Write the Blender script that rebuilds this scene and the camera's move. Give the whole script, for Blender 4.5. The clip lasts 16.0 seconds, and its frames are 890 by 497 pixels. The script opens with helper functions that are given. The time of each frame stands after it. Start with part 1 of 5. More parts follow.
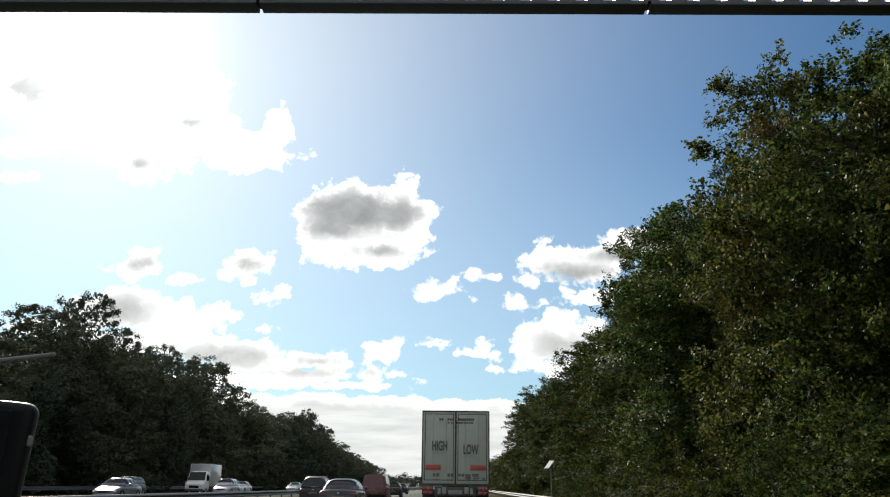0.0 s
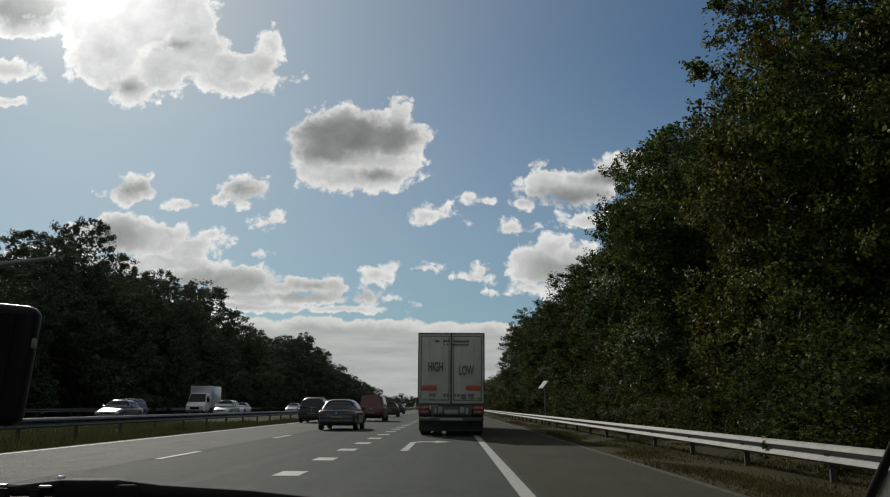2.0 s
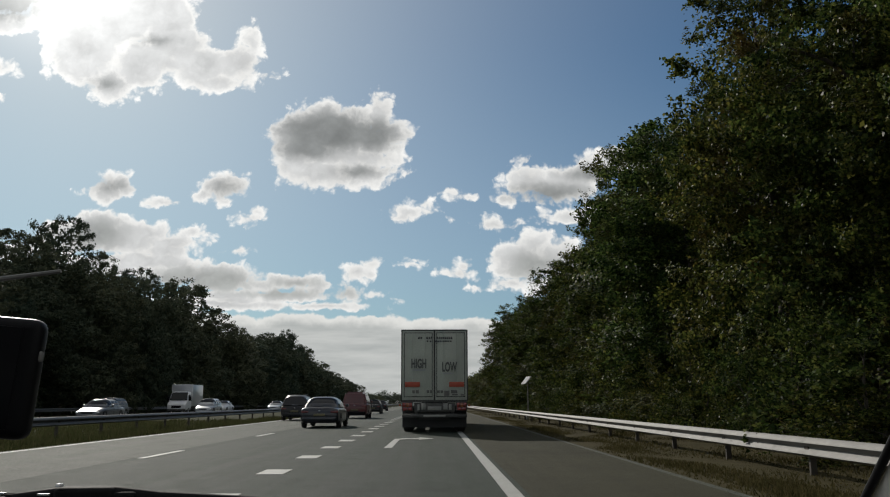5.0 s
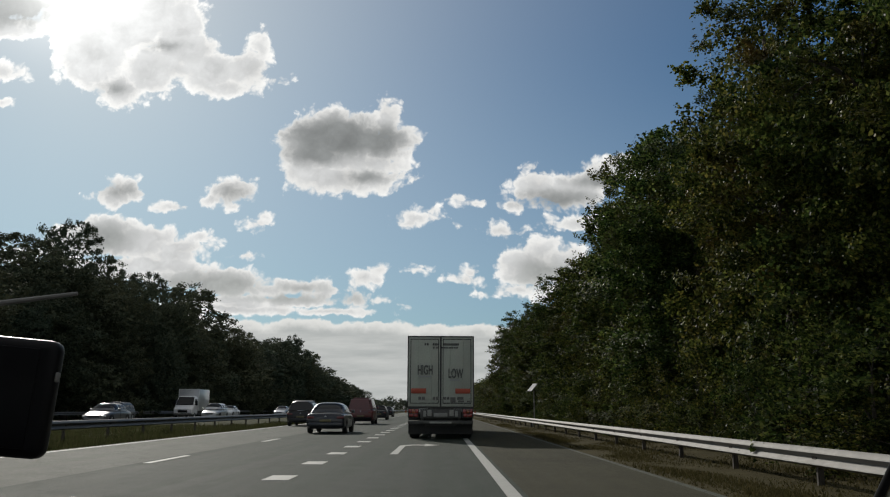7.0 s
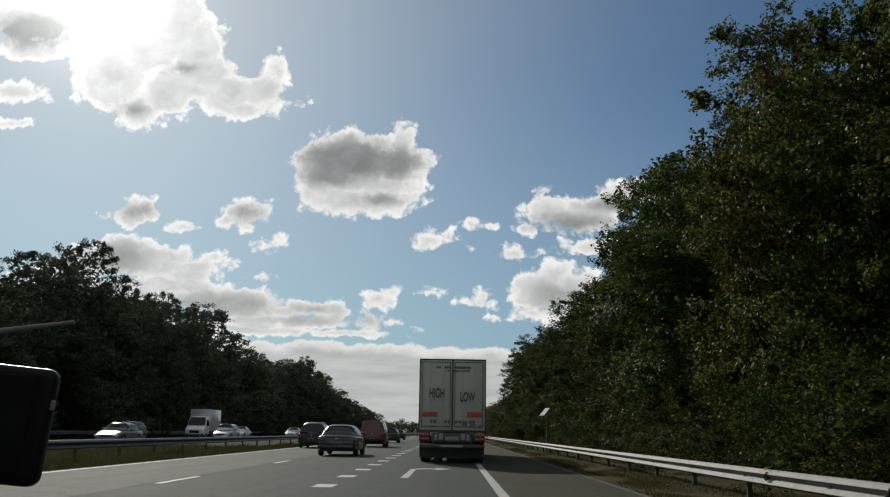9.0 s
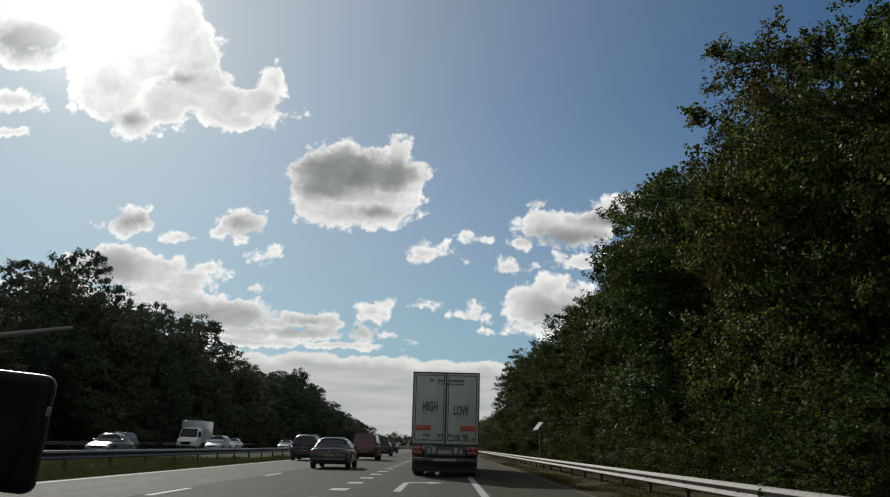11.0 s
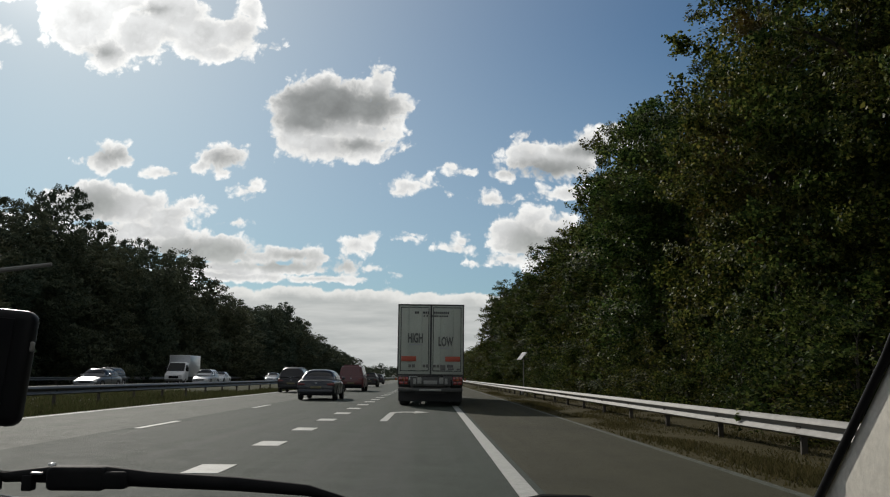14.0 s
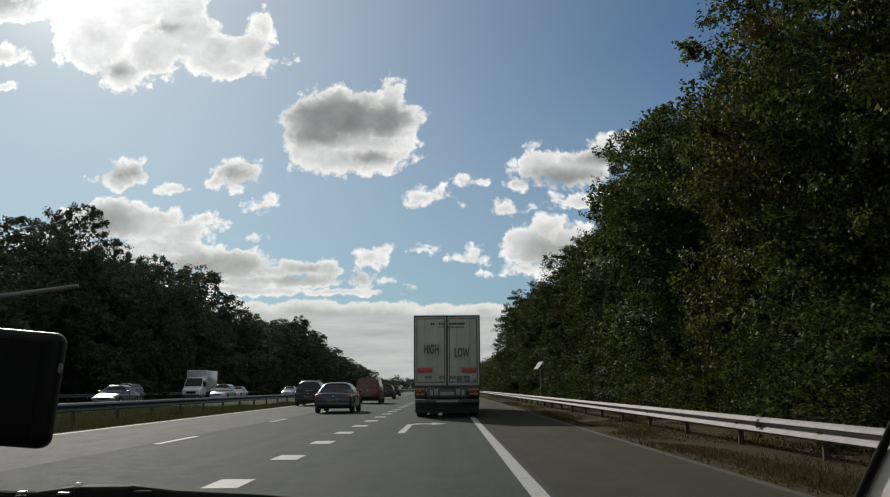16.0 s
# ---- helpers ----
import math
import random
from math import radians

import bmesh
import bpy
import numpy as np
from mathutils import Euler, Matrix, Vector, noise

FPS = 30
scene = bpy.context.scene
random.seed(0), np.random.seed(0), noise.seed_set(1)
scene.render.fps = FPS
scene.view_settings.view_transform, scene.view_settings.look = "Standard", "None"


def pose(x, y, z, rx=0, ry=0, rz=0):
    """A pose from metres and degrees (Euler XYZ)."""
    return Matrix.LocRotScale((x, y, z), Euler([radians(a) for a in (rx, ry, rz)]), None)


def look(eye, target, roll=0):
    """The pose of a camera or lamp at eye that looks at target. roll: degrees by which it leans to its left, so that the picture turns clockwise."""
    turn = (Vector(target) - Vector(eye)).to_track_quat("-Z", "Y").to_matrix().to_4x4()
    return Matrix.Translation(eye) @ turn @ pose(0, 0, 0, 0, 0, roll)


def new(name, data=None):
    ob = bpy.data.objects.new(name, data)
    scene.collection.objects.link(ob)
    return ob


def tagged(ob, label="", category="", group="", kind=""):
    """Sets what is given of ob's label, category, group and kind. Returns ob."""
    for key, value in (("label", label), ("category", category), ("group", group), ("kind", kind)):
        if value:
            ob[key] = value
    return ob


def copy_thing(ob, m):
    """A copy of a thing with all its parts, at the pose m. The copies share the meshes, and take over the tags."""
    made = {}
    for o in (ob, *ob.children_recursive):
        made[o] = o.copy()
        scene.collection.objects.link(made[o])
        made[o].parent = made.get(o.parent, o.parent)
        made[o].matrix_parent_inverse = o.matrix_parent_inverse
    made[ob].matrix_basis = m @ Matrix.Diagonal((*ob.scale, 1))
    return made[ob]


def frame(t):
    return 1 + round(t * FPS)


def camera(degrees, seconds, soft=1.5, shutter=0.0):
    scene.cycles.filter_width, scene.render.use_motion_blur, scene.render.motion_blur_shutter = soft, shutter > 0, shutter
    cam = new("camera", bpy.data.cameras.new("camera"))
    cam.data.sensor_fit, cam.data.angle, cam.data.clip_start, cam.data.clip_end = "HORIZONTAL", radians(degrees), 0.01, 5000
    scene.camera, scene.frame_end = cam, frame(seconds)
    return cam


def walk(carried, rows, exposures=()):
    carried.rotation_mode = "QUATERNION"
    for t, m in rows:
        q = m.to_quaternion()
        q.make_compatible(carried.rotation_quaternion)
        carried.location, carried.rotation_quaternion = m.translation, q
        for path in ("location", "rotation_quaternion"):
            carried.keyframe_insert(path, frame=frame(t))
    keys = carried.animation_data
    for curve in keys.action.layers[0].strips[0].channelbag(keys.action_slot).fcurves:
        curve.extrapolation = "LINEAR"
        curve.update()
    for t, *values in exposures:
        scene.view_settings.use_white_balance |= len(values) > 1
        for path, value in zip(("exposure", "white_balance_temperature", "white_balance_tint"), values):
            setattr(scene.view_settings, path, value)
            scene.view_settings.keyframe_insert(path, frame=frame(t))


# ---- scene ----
# ---------------------------------------------------------------- camera
cam = camera(55.2, 16.0, soft=1.15)
# seconds, x, y, z, pitch, roll, yaw of the hand-held camera in the passenger seat
VIEW = [
    (0.0, 0.006, 0.008, 1.147, 15.60, -0.66, 0.68),
    (0.5, 0.005, 0.007, 1.150, 14.95, -0.56, 0.64),
    (1.0, 0.005, 0.007, 1.151, 14.33, -0.48, 0.60),
    (1.5, 0.008, 0.011, 1.139, 12.22, -0.20, 0.60),
    (2.0, 0.001, 0.017, 1.132, 10.50, -0.33, 0.41),
    (2.5, -0.008, 0.013, 1.142, 10.86, 0.26, 0.26),
    (3.0, -0.004, 0.014, 1.142, 10.90, 0.50, 0.30),
    (3.5, -0.007, 0.015, 1.135, 10.32, 0.67, 0.19),
    (4.0, -0.011, 0.010, 1.138, 10.32, 0.62, -0.25),
    (6.5, -0.016, 0.001, 1.145, 10.15, -0.20, -0.64),
    (7.0, -0.016, -0.009, 1.153, 10.67, -0.24, -0.32),
    (7.5, -0.004, -0.004, 1.153, 11.22, -0.37, 0.11),
    (8.0, -0.002, -0.008, 1.155, 11.47, -0.62, 0.43),
    (8.5, -0.006, -0.015, 1.158, 12.04, -0.50, 0.61),
    (9.0, -0.001, -0.014, 1.160, 12.18, -0.95, 0.46),
    (11.5, -0.008, -0.010, 1.157, 13.91, -1.51, -0.13),
    (12.0, -0.009, -0.011, 1.157, 14.95, -1.57, -0.39),
    (12.5, -0.007, -0.005, 1.151, 11.01, -1.67, -0.40),
    (13.0, -0.001, -0.008, 1.150, 8.13, -1.02, -0.80),
    (13.5, -0.001, -0.013, 1.156, 8.26, -0.93, -1.06),
    (14.0, -0.000, -0.019, 1.156, 8.56, -0.63, -0.97),
    (14.5, -0.007, -0.019, 1.159, 8.71, 0.13, -0.43),
    (15.0, -0.005, -0.017, 1.157, 8.86, 0.63, 0.01),
    (15.5, -0.002, -0.021, 1.161, 9.09, 0.60, 0.22),
    (16.0, -0.008, -0.018, 1.159, 9.28, 0.30, 0.13),
]
walk(cam, [(t, pose(x, y, z, 90 + p, r, w)) for t, x, y, z, p, r, w in VIEW],
     exposures=[(t, e, 6530, 10) for t, e in ((0.0, 0.85), (0.25, 0.42), (0.5, 0.0), (0.8, -0.18), (1.5, -0.25), (2.6, 0.0), (3.5, 0.05), (6.5, 0.05), (9.0, 0.05),
                                                  (11.5, 0.03), (12.0, -0.12), (12.5, -0.2), (13.0, 0.0), (14.0, 0.12), (16.0, 0.08))])

# ---------------------------------------------------------------- light
SUN_AZ, SUN_EL = radians(-25.5), radians(27.0)
sun_dir = Vector((math.sin(SUN_AZ) * math.cos(SUN_EL), math.cos(SUN_AZ) * math.cos(SUN_EL), math.sin(SUN_EL)))
sun = new("sun", bpy.data.lights.new("sun", "SUN"))
sun.data.energy, sun.data.angle, sun.data.color = 3.2, radians(0.6), (1.0, 0.95, 0.86)
sun.matrix_world = look(sun_dir * 100, (0, 0, 0))

world = bpy.data.worlds.new("sky")
scene.world = world
world.use_nodes = True
wt = world.node_tree
wt.nodes.clear()


def wnode(kind, **props):
    n = wt.nodes.new(kind)
    for k, v in props.items():
        if k == "op":
            n.operation = v
        elif k == "clamp":
            n.use_clamp = v
    return n


def wput(sock, value):
    if isinstance(value, bpy.types.NodeSocket):
        wt.links.new(value, sock)
    else:
        sock.default_value = value


def wmath(op, a, b=None, c=None, clamp=False):
    n = wnode("ShaderNodeMath", op=op, clamp=clamp)
    for s, v in zip(n.inputs, (a, b, c)):
        if v is not None:
            wput(s, v)
    return n.outputs[0]


def wvec(op, a, b=None, c=None):
    n = wnode("ShaderNodeVectorMath", op=op)
    for s, v in zip(n.inputs, (a, b, c)):
        if v is not None:
            wput(s, v)
    return n.outputs["Value"] if op in ("LENGTH", "DOT_PRODUCT") else n.outputs[0]


def wsmooth(x, lo, hi):
    n = wt.nodes.new("ShaderNodeMapRange")
    n.interpolation_type = "SMOOTHSTEP"
    wput(n.inputs["Value"], x)
    n.inputs["From Min"].default_value, n.inputs["From Max"].default_value = lo, hi
    return n.outputs["Result"]


def wnoise(vec, scale, detail, rough, lac=2.1, dist=0.0):
    n = wt.nodes.new("ShaderNodeTexNoise")
    wput(n.inputs["Vector"], vec)
    for k, v in (("Scale", scale), ("Detail", detail), ("Roughness", rough), ("Lacunarity", lac), ("Distortion", dist)):
        n.inputs[k].default_value = v
    return n.outputs["Fac"]


def wmix(fac, a, b):
    n = wt.nodes.new("ShaderNodeMix")
    n.data_type = "RGBA"
    wput(n.inputs[0], fac)
    wput(n.inputs[6], a)
    wput(n.inputs[7], b)
    return n.outputs[2]


way = wt.nodes.new("ShaderNodeTexCoord").outputs["Generated"]
sky = wt.nodes.new("ShaderNodeTexSky")
sky.sky_type = "NISHITA"
sky.sun_disc = False
sky.sun_elevation, sky.sun_rotation = SUN_EL, SUN_AZ
sky.air_density, sky.dust_density, sky.ozone_density = 1.0, 0.7, 2.2
sep = wt.nodes.new("ShaderNodeSeparateXYZ")
wt.links.new(way, sep.inputs[0])
ahead = wmath("MAXIMUM", sep.outputs[1], 0.05)
comb = wt.nodes.new("ShaderNodeCombineXYZ")
wput(comb.inputs[0], wmath("DIVIDE", sep.outputs[0], ahead))
wput(comb.inputs[1], wmath("DIVIDE", sep.outputs[2], ahead))
flat = comb.outputs[0]                      # the sky ahead, as a plane one unit away
warp = wt.nodes.new("ShaderNodeTexNoise")
wput(warp.inputs["Vector"], flat)
warp.inputs["Scale"].default_value, warp.inputs["Detail"].default_value = 16.0, 4.0
flat_warped = wvec("MULTIPLY_ADD", wvec("SUBTRACT", warp.outputs["Color"], (0.5, 0.5, 0.5)), (0.017, 0.014, 0.0), flat)
ruffle = wt.nodes.new("ShaderNodeTexNoise")
wput(ruffle.inputs["Vector"], flat)
ruffle.inputs["Scale"].default_value, ruffle.inputs["Detail"].default_value = 52.0, 5.0
flat_warped = wvec("MULTIPLY_ADD", wvec("SUBTRACT", ruffle.outputs["Color"], (0.5, 0.5, 0.5)), (0.013, 0.011, 0.0), flat_warped)
masses = {"puff": None, "core": None}


def blob(kind, u, v, a, b):
    off = wvec("MULTIPLY_ADD", flat_warped, (1 / a, 1 / b, 0.0), (-u / a, -v / b, 0.0))
    f = wmath("MULTIPLY", wmath("SUBTRACT", 1.0, wvec("LENGTH", off)), math.sqrt(a * b))
    masses[kind] = f if masses[kind] is None else wmath("SMOOTH_MAX", masses[kind], f, 0.004 if kind == "puff" else 0.012)


def puff(u, v, a, b):
    blob("puff", u, v, a, b)


def core(u, v, a, b):
    blob("core", u, v, a, b)


puff(-0.417, 0.483, 0.090, 0.059)
puff(-0.433, 0.430, 0.051, 0.047)
puff(-0.398, 0.385, 0.037, 0.025)
puff(-0.333, 0.472, 0.042, 0.047)
puff(-0.289, 0.412, 0.044, 0.032)
puff(-0.241, 0.414, 0.028, 0.035)
puff(-0.227, 0.441, 0.014, 0.023)
puff(-0.205, 0.397, 0.017, 0.009)
puff(-0.320, 0.438, 0.043, 0.034)
puff(-0.270, 0.391, 0.042, 0.016)
puff(-0.375, 0.511, 0.058, 0.055)
puff(-0.458, 0.542, 0.109, 0.048)
puff(-0.541, 0.467, 0.054, 0.017)
puff(-0.549, 0.410, 0.043, 0.015)
puff(-0.555, 0.369, 0.030, 0.007)
puff(-0.543, 0.518, 0.065, 0.040)
puff(-0.141, 0.330, 0.043, 0.035)
puff(-0.172, 0.320, 0.029, 0.031)
puff(-0.106, 0.319, 0.047, 0.032)
puff(-0.066, 0.350, 0.017, 0.028)
puff(-0.048, 0.324, 0.022, 0.020)
puff(-0.074, 0.309, 0.040, 0.019)
puff(-0.136, 0.275, 0.054, 0.022)
puff(-0.086, 0.274, 0.036, 0.019)
puff(-0.181, 0.284, 0.019, 0.016)
puff(-0.058, 0.266, 0.014, 0.006)
puff(-0.035, 0.273, 0.006, 0.004)
puff(-0.139, 0.346, 0.035, 0.020)
puff(-0.390, 0.250, 0.032, 0.013)
puff(-0.383, 0.263, 0.019, 0.012)
puff(-0.323, 0.239, 0.026, 0.006)
puff(-0.259, 0.260, 0.026, 0.014)
puff(-0.279, 0.246, 0.015, 0.008)
puff(-0.242, 0.264, 0.018, 0.013)
puff(-0.251, 0.241, 0.008, 0.006)
puff(-0.219, 0.218, 0.016, 0.010)
puff(-0.213, 0.227, 0.008, 0.006)
puff(-0.028, 0.227, 0.027, 0.008)
puff(-0.040, 0.221, 0.019, 0.007)
puff(-0.011, 0.234, 0.011, 0.006)
puff(0.022, 0.248, 0.009, 0.006)
puff(0.038, 0.243, 0.014, 0.003)
puff(0.074, 0.210, 0.029, 0.008)
puff(0.064, 0.212, 0.014, 0.008)
puff(0.113, 0.290, 0.011, 0.006)
puff(0.116, 0.263, 0.034, 0.023)
puff(0.161, 0.262, 0.041, 0.026)
puff(0.192, 0.280, 0.029, 0.020)
puff(0.223, 0.290, 0.034, 0.019)
puff(0.251, 0.290, 0.018, 0.013)
puff(0.173, 0.222, 0.042, 0.011)
puff(0.132, 0.220, 0.011, 0.008)
puff(0.088, 0.244, 0.016, 0.010)
puff(0.104, 0.170, 0.042, 0.026)
puff(0.145, 0.172, 0.039, 0.025)
puff(0.094, 0.140, 0.025, 0.009)
puff(0.184, 0.172, 0.022, 0.014)
puff(0.122, 0.185, 0.027, 0.019)
puff(0.131, 0.137, 0.020, 0.011)
puff(0.291, 0.263, 0.031, 0.026)
puff(0.255, 0.231, 0.031, 0.015)
puff(0.319, 0.274, 0.021, 0.017)
puff(0.391, 0.278, 0.034, 0.020)
puff(0.436, 0.286, 0.027, 0.017)
puff(-0.397, 0.211, 0.042, 0.017)
puff(-0.410, 0.201, 0.041, 0.024)
puff(-0.345, 0.201, 0.044, 0.014)
puff(-0.300, 0.190, 0.029, 0.008)
puff(-0.323, 0.179, 0.048, 0.012)
puff(-0.483, 0.182, 0.055, 0.010)
puff(-0.446, 0.190, 0.027, 0.013)
puff(-0.259, 0.147, 0.057, 0.019)
puff(-0.307, 0.152, 0.042, 0.018)
puff(-0.208, 0.138, 0.027, 0.012)
puff(-0.165, 0.143, 0.039, 0.011)
puff(-0.177, 0.124, 0.067, 0.007)
puff(-0.138, 0.135, 0.027, 0.009)
puff(-0.090, 0.153, 0.026, 0.010)
puff(-0.070, 0.163, 0.014, 0.007)
puff(-0.100, 0.124, 0.021, 0.011)
puff(-0.067, 0.126, 0.017, 0.005)
puff(-0.130, 0.112, 0.060, 0.006)
puff(-0.231, 0.119, 0.060, 0.008)
puff(-0.234, 0.178, 0.017, 0.004)
puff(-0.025, 0.160, 0.011, 0.003)
puff(-0.020, 0.165, 0.008, 0.003)
puff(0.027, 0.152, 0.024, 0.007)
puff(0.037, 0.161, 0.011, 0.005)
puff(0.057, 0.144, 0.005, 0.003)
puff(0.050, 0.134, 0.009, 0.003)
puff(-0.043, 0.120, 0.009, 0.003)
puff(0.022, 0.215, 0.003, 0.002)
puff(-0.116, 0.297, 0.061, 0.019)
puff(-0.122, 0.334, 0.054, 0.026)
puff(-0.160, 0.301, 0.040, 0.026)
puff(-0.080, 0.295, 0.044, 0.018)
puff(-0.361, 0.411, 0.043, 0.038)
puff(-0.293, 0.441, 0.020, 0.018)
puff(-0.326, 0.413, 0.034, 0.022)
core(-0.130, 0.326, 0.057, 0.026)
core(-0.078, 0.323, 0.035, 0.019)
core(-0.151, 0.306, 0.038, 0.013)
core(-0.094, 0.277, 0.021, 0.006)
puff(-0.437, 0.195, 0.040, 0.024)
puff(-0.370, 0.193, 0.059, 0.025)
puff(-0.313, 0.189, 0.038, 0.015)
puff(-0.287, 0.202, 0.019, 0.008)
puff(-0.342, 0.167, 0.075, 0.014)
puff(-0.409, 0.159, 0.081, 0.015)
puff(-0.500, 0.179, 0.055, 0.012)
puff(-0.244, 0.114, 0.101, 0.007)
puff(-0.258, 0.124, 0.074, 0.008)
core(-0.405, 0.197, 0.034, 0.018)
core(-0.266, 0.144, 0.053, 0.014)
core(-0.307, 0.147, 0.034, 0.012)
core(-0.178, 0.128, 0.040, 0.005)
core(-0.104, 0.127, 0.013, 0.005)
core(0.121, 0.161, 0.028, 0.016)
core(0.140, 0.251, 0.042, 0.010)
core(0.195, 0.273, 0.027, 0.007)
core(0.294, 0.260, 0.019, 0.013)
core(-0.165, 0.141, 0.024, 0.004)
core(-0.387, 0.257, 0.015, 0.006)
core(-0.252, 0.257, 0.012, 0.006)
core(-0.540, 0.493, 0.052, 0.023)
core(-0.345, 0.443, 0.016, 0.005)
core(-0.405, 0.388, 0.014, 0.006)

fine = wnoise(flat, 34.0, 9.0, 0.62)
broad = wnoise(flat, 11.0, 5.0, 0.55)
def wbillow(vec, scale, detail):
    n = wt.nodes.new("ShaderNodeTexVoronoi")
    n.voronoi_dimensions, n.feature = "2D", "SMOOTH_F1"
    wput(n.inputs["Vector"], vec)
    n.inputs["Scale"].default_value, n.inputs["Detail"].default_value, n.inputs["Roughness"].default_value = scale, detail, 0.6
    n.inputs["Smoothness"].default_value = 0.35
    return wmath("SUBTRACT", 0.62, n.outputs["Distance"])


to_sun = wmath("ARCCOSINE", wmath("MINIMUM", wvec("DOT_PRODUCT", way, tuple(sun_dir)), 0.9999))
glow = wmath("POWER", 2.718, wmath("MULTIPLY", wmath("POWER", wmath("DIVIDE", to_sun, 0.17), 1.6), -1.0))
billow = wbillow(flat_warped, 34.0, 3.0)
rough_edge = wmath("MULTIPLY_ADD", wmath("SUBTRACT", fine, 0.5), 0.014, wmath("MULTIPLY_ADD", billow, 0.017, 0.0056))
ragged = wmath("ADD", rough_edge, masses["puff"])
cover = wsmooth(ragged, -0.0025, 0.0075)
thick = wmath("MULTIPLY_ADD", rough_edge, 0.7, masses["core"])
folds = wmath("MULTIPLY", wsmooth(wnoise(flat_warped, 15.0, 5.0, 0.55), 0.47, 0.68), wsmooth(ragged, 0.012, 0.036))
grey = wmath("MAXIMUM", wsmooth(thick, -0.016, 0.017), wmath("MULTIPLY", folds, wmath("MULTIPLY_ADD", glow, -0.45, 0.5)))
# bank of layered cloud along the horizon
bank_edge = wmath("ADD", wmath("MULTIPLY_ADD", sep.outputs[0], -0.03, 0.1), wmath("MULTIPLY_ADD", wmath("SUBTRACT", broad, 0.5), 0.03, wmath("MULTIPLY", billow, 0.006)))
height = wmath("DIVIDE", sep.outputs[2], ahead)
below = wmath("SUBTRACT", bank_edge, height)
bank = wsmooth(below, -0.001, 0.003)
bank_grey = wsmooth(below, 0.001, 0.017)
streak_vec = wvec("MULTIPLY", flat, (5.0, 38.0, 0.0))
streak = wnoise(streak_vec, 1.6, 6.0, 0.55)
halo = wmath("POWER", 2.718, wmath("MULTIPLY", wmath("POWER", wmath("DIVIDE", to_sun, 0.37), 1.35), -1.0))
# cloud light, in the sky texture's units
rim = wmix(wsmooth(ragged, 0.003, 0.02), (8.6, 8.6, 8.4, 1), (6.1, 6.2, 6.2, 1))
body_col = wmix(grey, rim, wmix(wsmooth(height, 0.12, 0.3), (4.1, 4.25, 4.15, 1), (2.5, 2.62, 2.62, 1)))
lit = wvec("SCALE", body_col)
mottle = wmath("MULTIPLY_ADD", wmath("SUBTRACT", wnoise(flat_warped, 40.0, 4.0, 0.55), 0.5), 0.36, wmath("MULTIPLY", billow, 0.22))
wput(lit.node.inputs["Scale"], wmath("ADD", wmath("ADD", 1.02, mottle), wmath("MULTIPLY", glow, 0.42)))
bank_col = wmix(wmath("MULTIPLY", bank_grey, wmath("MULTIPLY_ADD", wsmooth(streak, 0.2, 0.8), 0.5, 0.42), clamp=True),
                (7.3, 7.35, 7.1, 1), (3.35, 3.6, 3.6, 1))
clear = wvec("MULTIPLY", sky.outputs[0], (0.122, 0.338, 0.468))
low_haze = wmix(wmath("MULTIPLY", wsmooth(wmath("SUBTRACT", 0.46, height), 0.0, 0.4), 0.3), clear, (5.05, 5.8, 6.0, 1))
veil = wmix(wmath("MULTIPLY", halo, 0.8, clamp=True), low_haze, (6.9, 6.4, 6.2, 1))
under = wmix(bank, veil, bank_col)
front = wmix(wmath("MULTIPLY", cover, wsmooth(sep.outputs[1], 0.1, 0.3)), under, lit)
# scattered cloud over the rest of the sky, unseen, added to brighten the ambient light
round_sky = wnoise(way, 4.2, 7.0, 0.58)
behind = wmath("MULTIPLY", wsmooth(round_sky, 0.43, 0.54), wsmooth(wmath("SUBTRACT", 0.62, sep.outputs[1]), 0.0, 0.12))
glare = wmath("POWER", 2.718, wmath("MULTIPLY", wmath("POWER", wmath("DIVIDE", to_sun, 0.052), 1.5), -1.0))
glare_light = wvec("SCALE", (14.0, 14.0, 13.6))
wput(wt.nodes[-1].inputs["Scale"], glare)
front = wvec("ADD", front, glare_light)
full = wmix(behind, front, (7.4, 7.4, 7.2, 1))
bg = wt.nodes.new("ShaderNodeBackground")
wput(bg.inputs["Color"], full)
bg.inputs["Strength"].default_value = 0.1
wt.links.new(bg.outputs[0], wt.nodes.new("ShaderNodeOutputWorld").inputs[0])


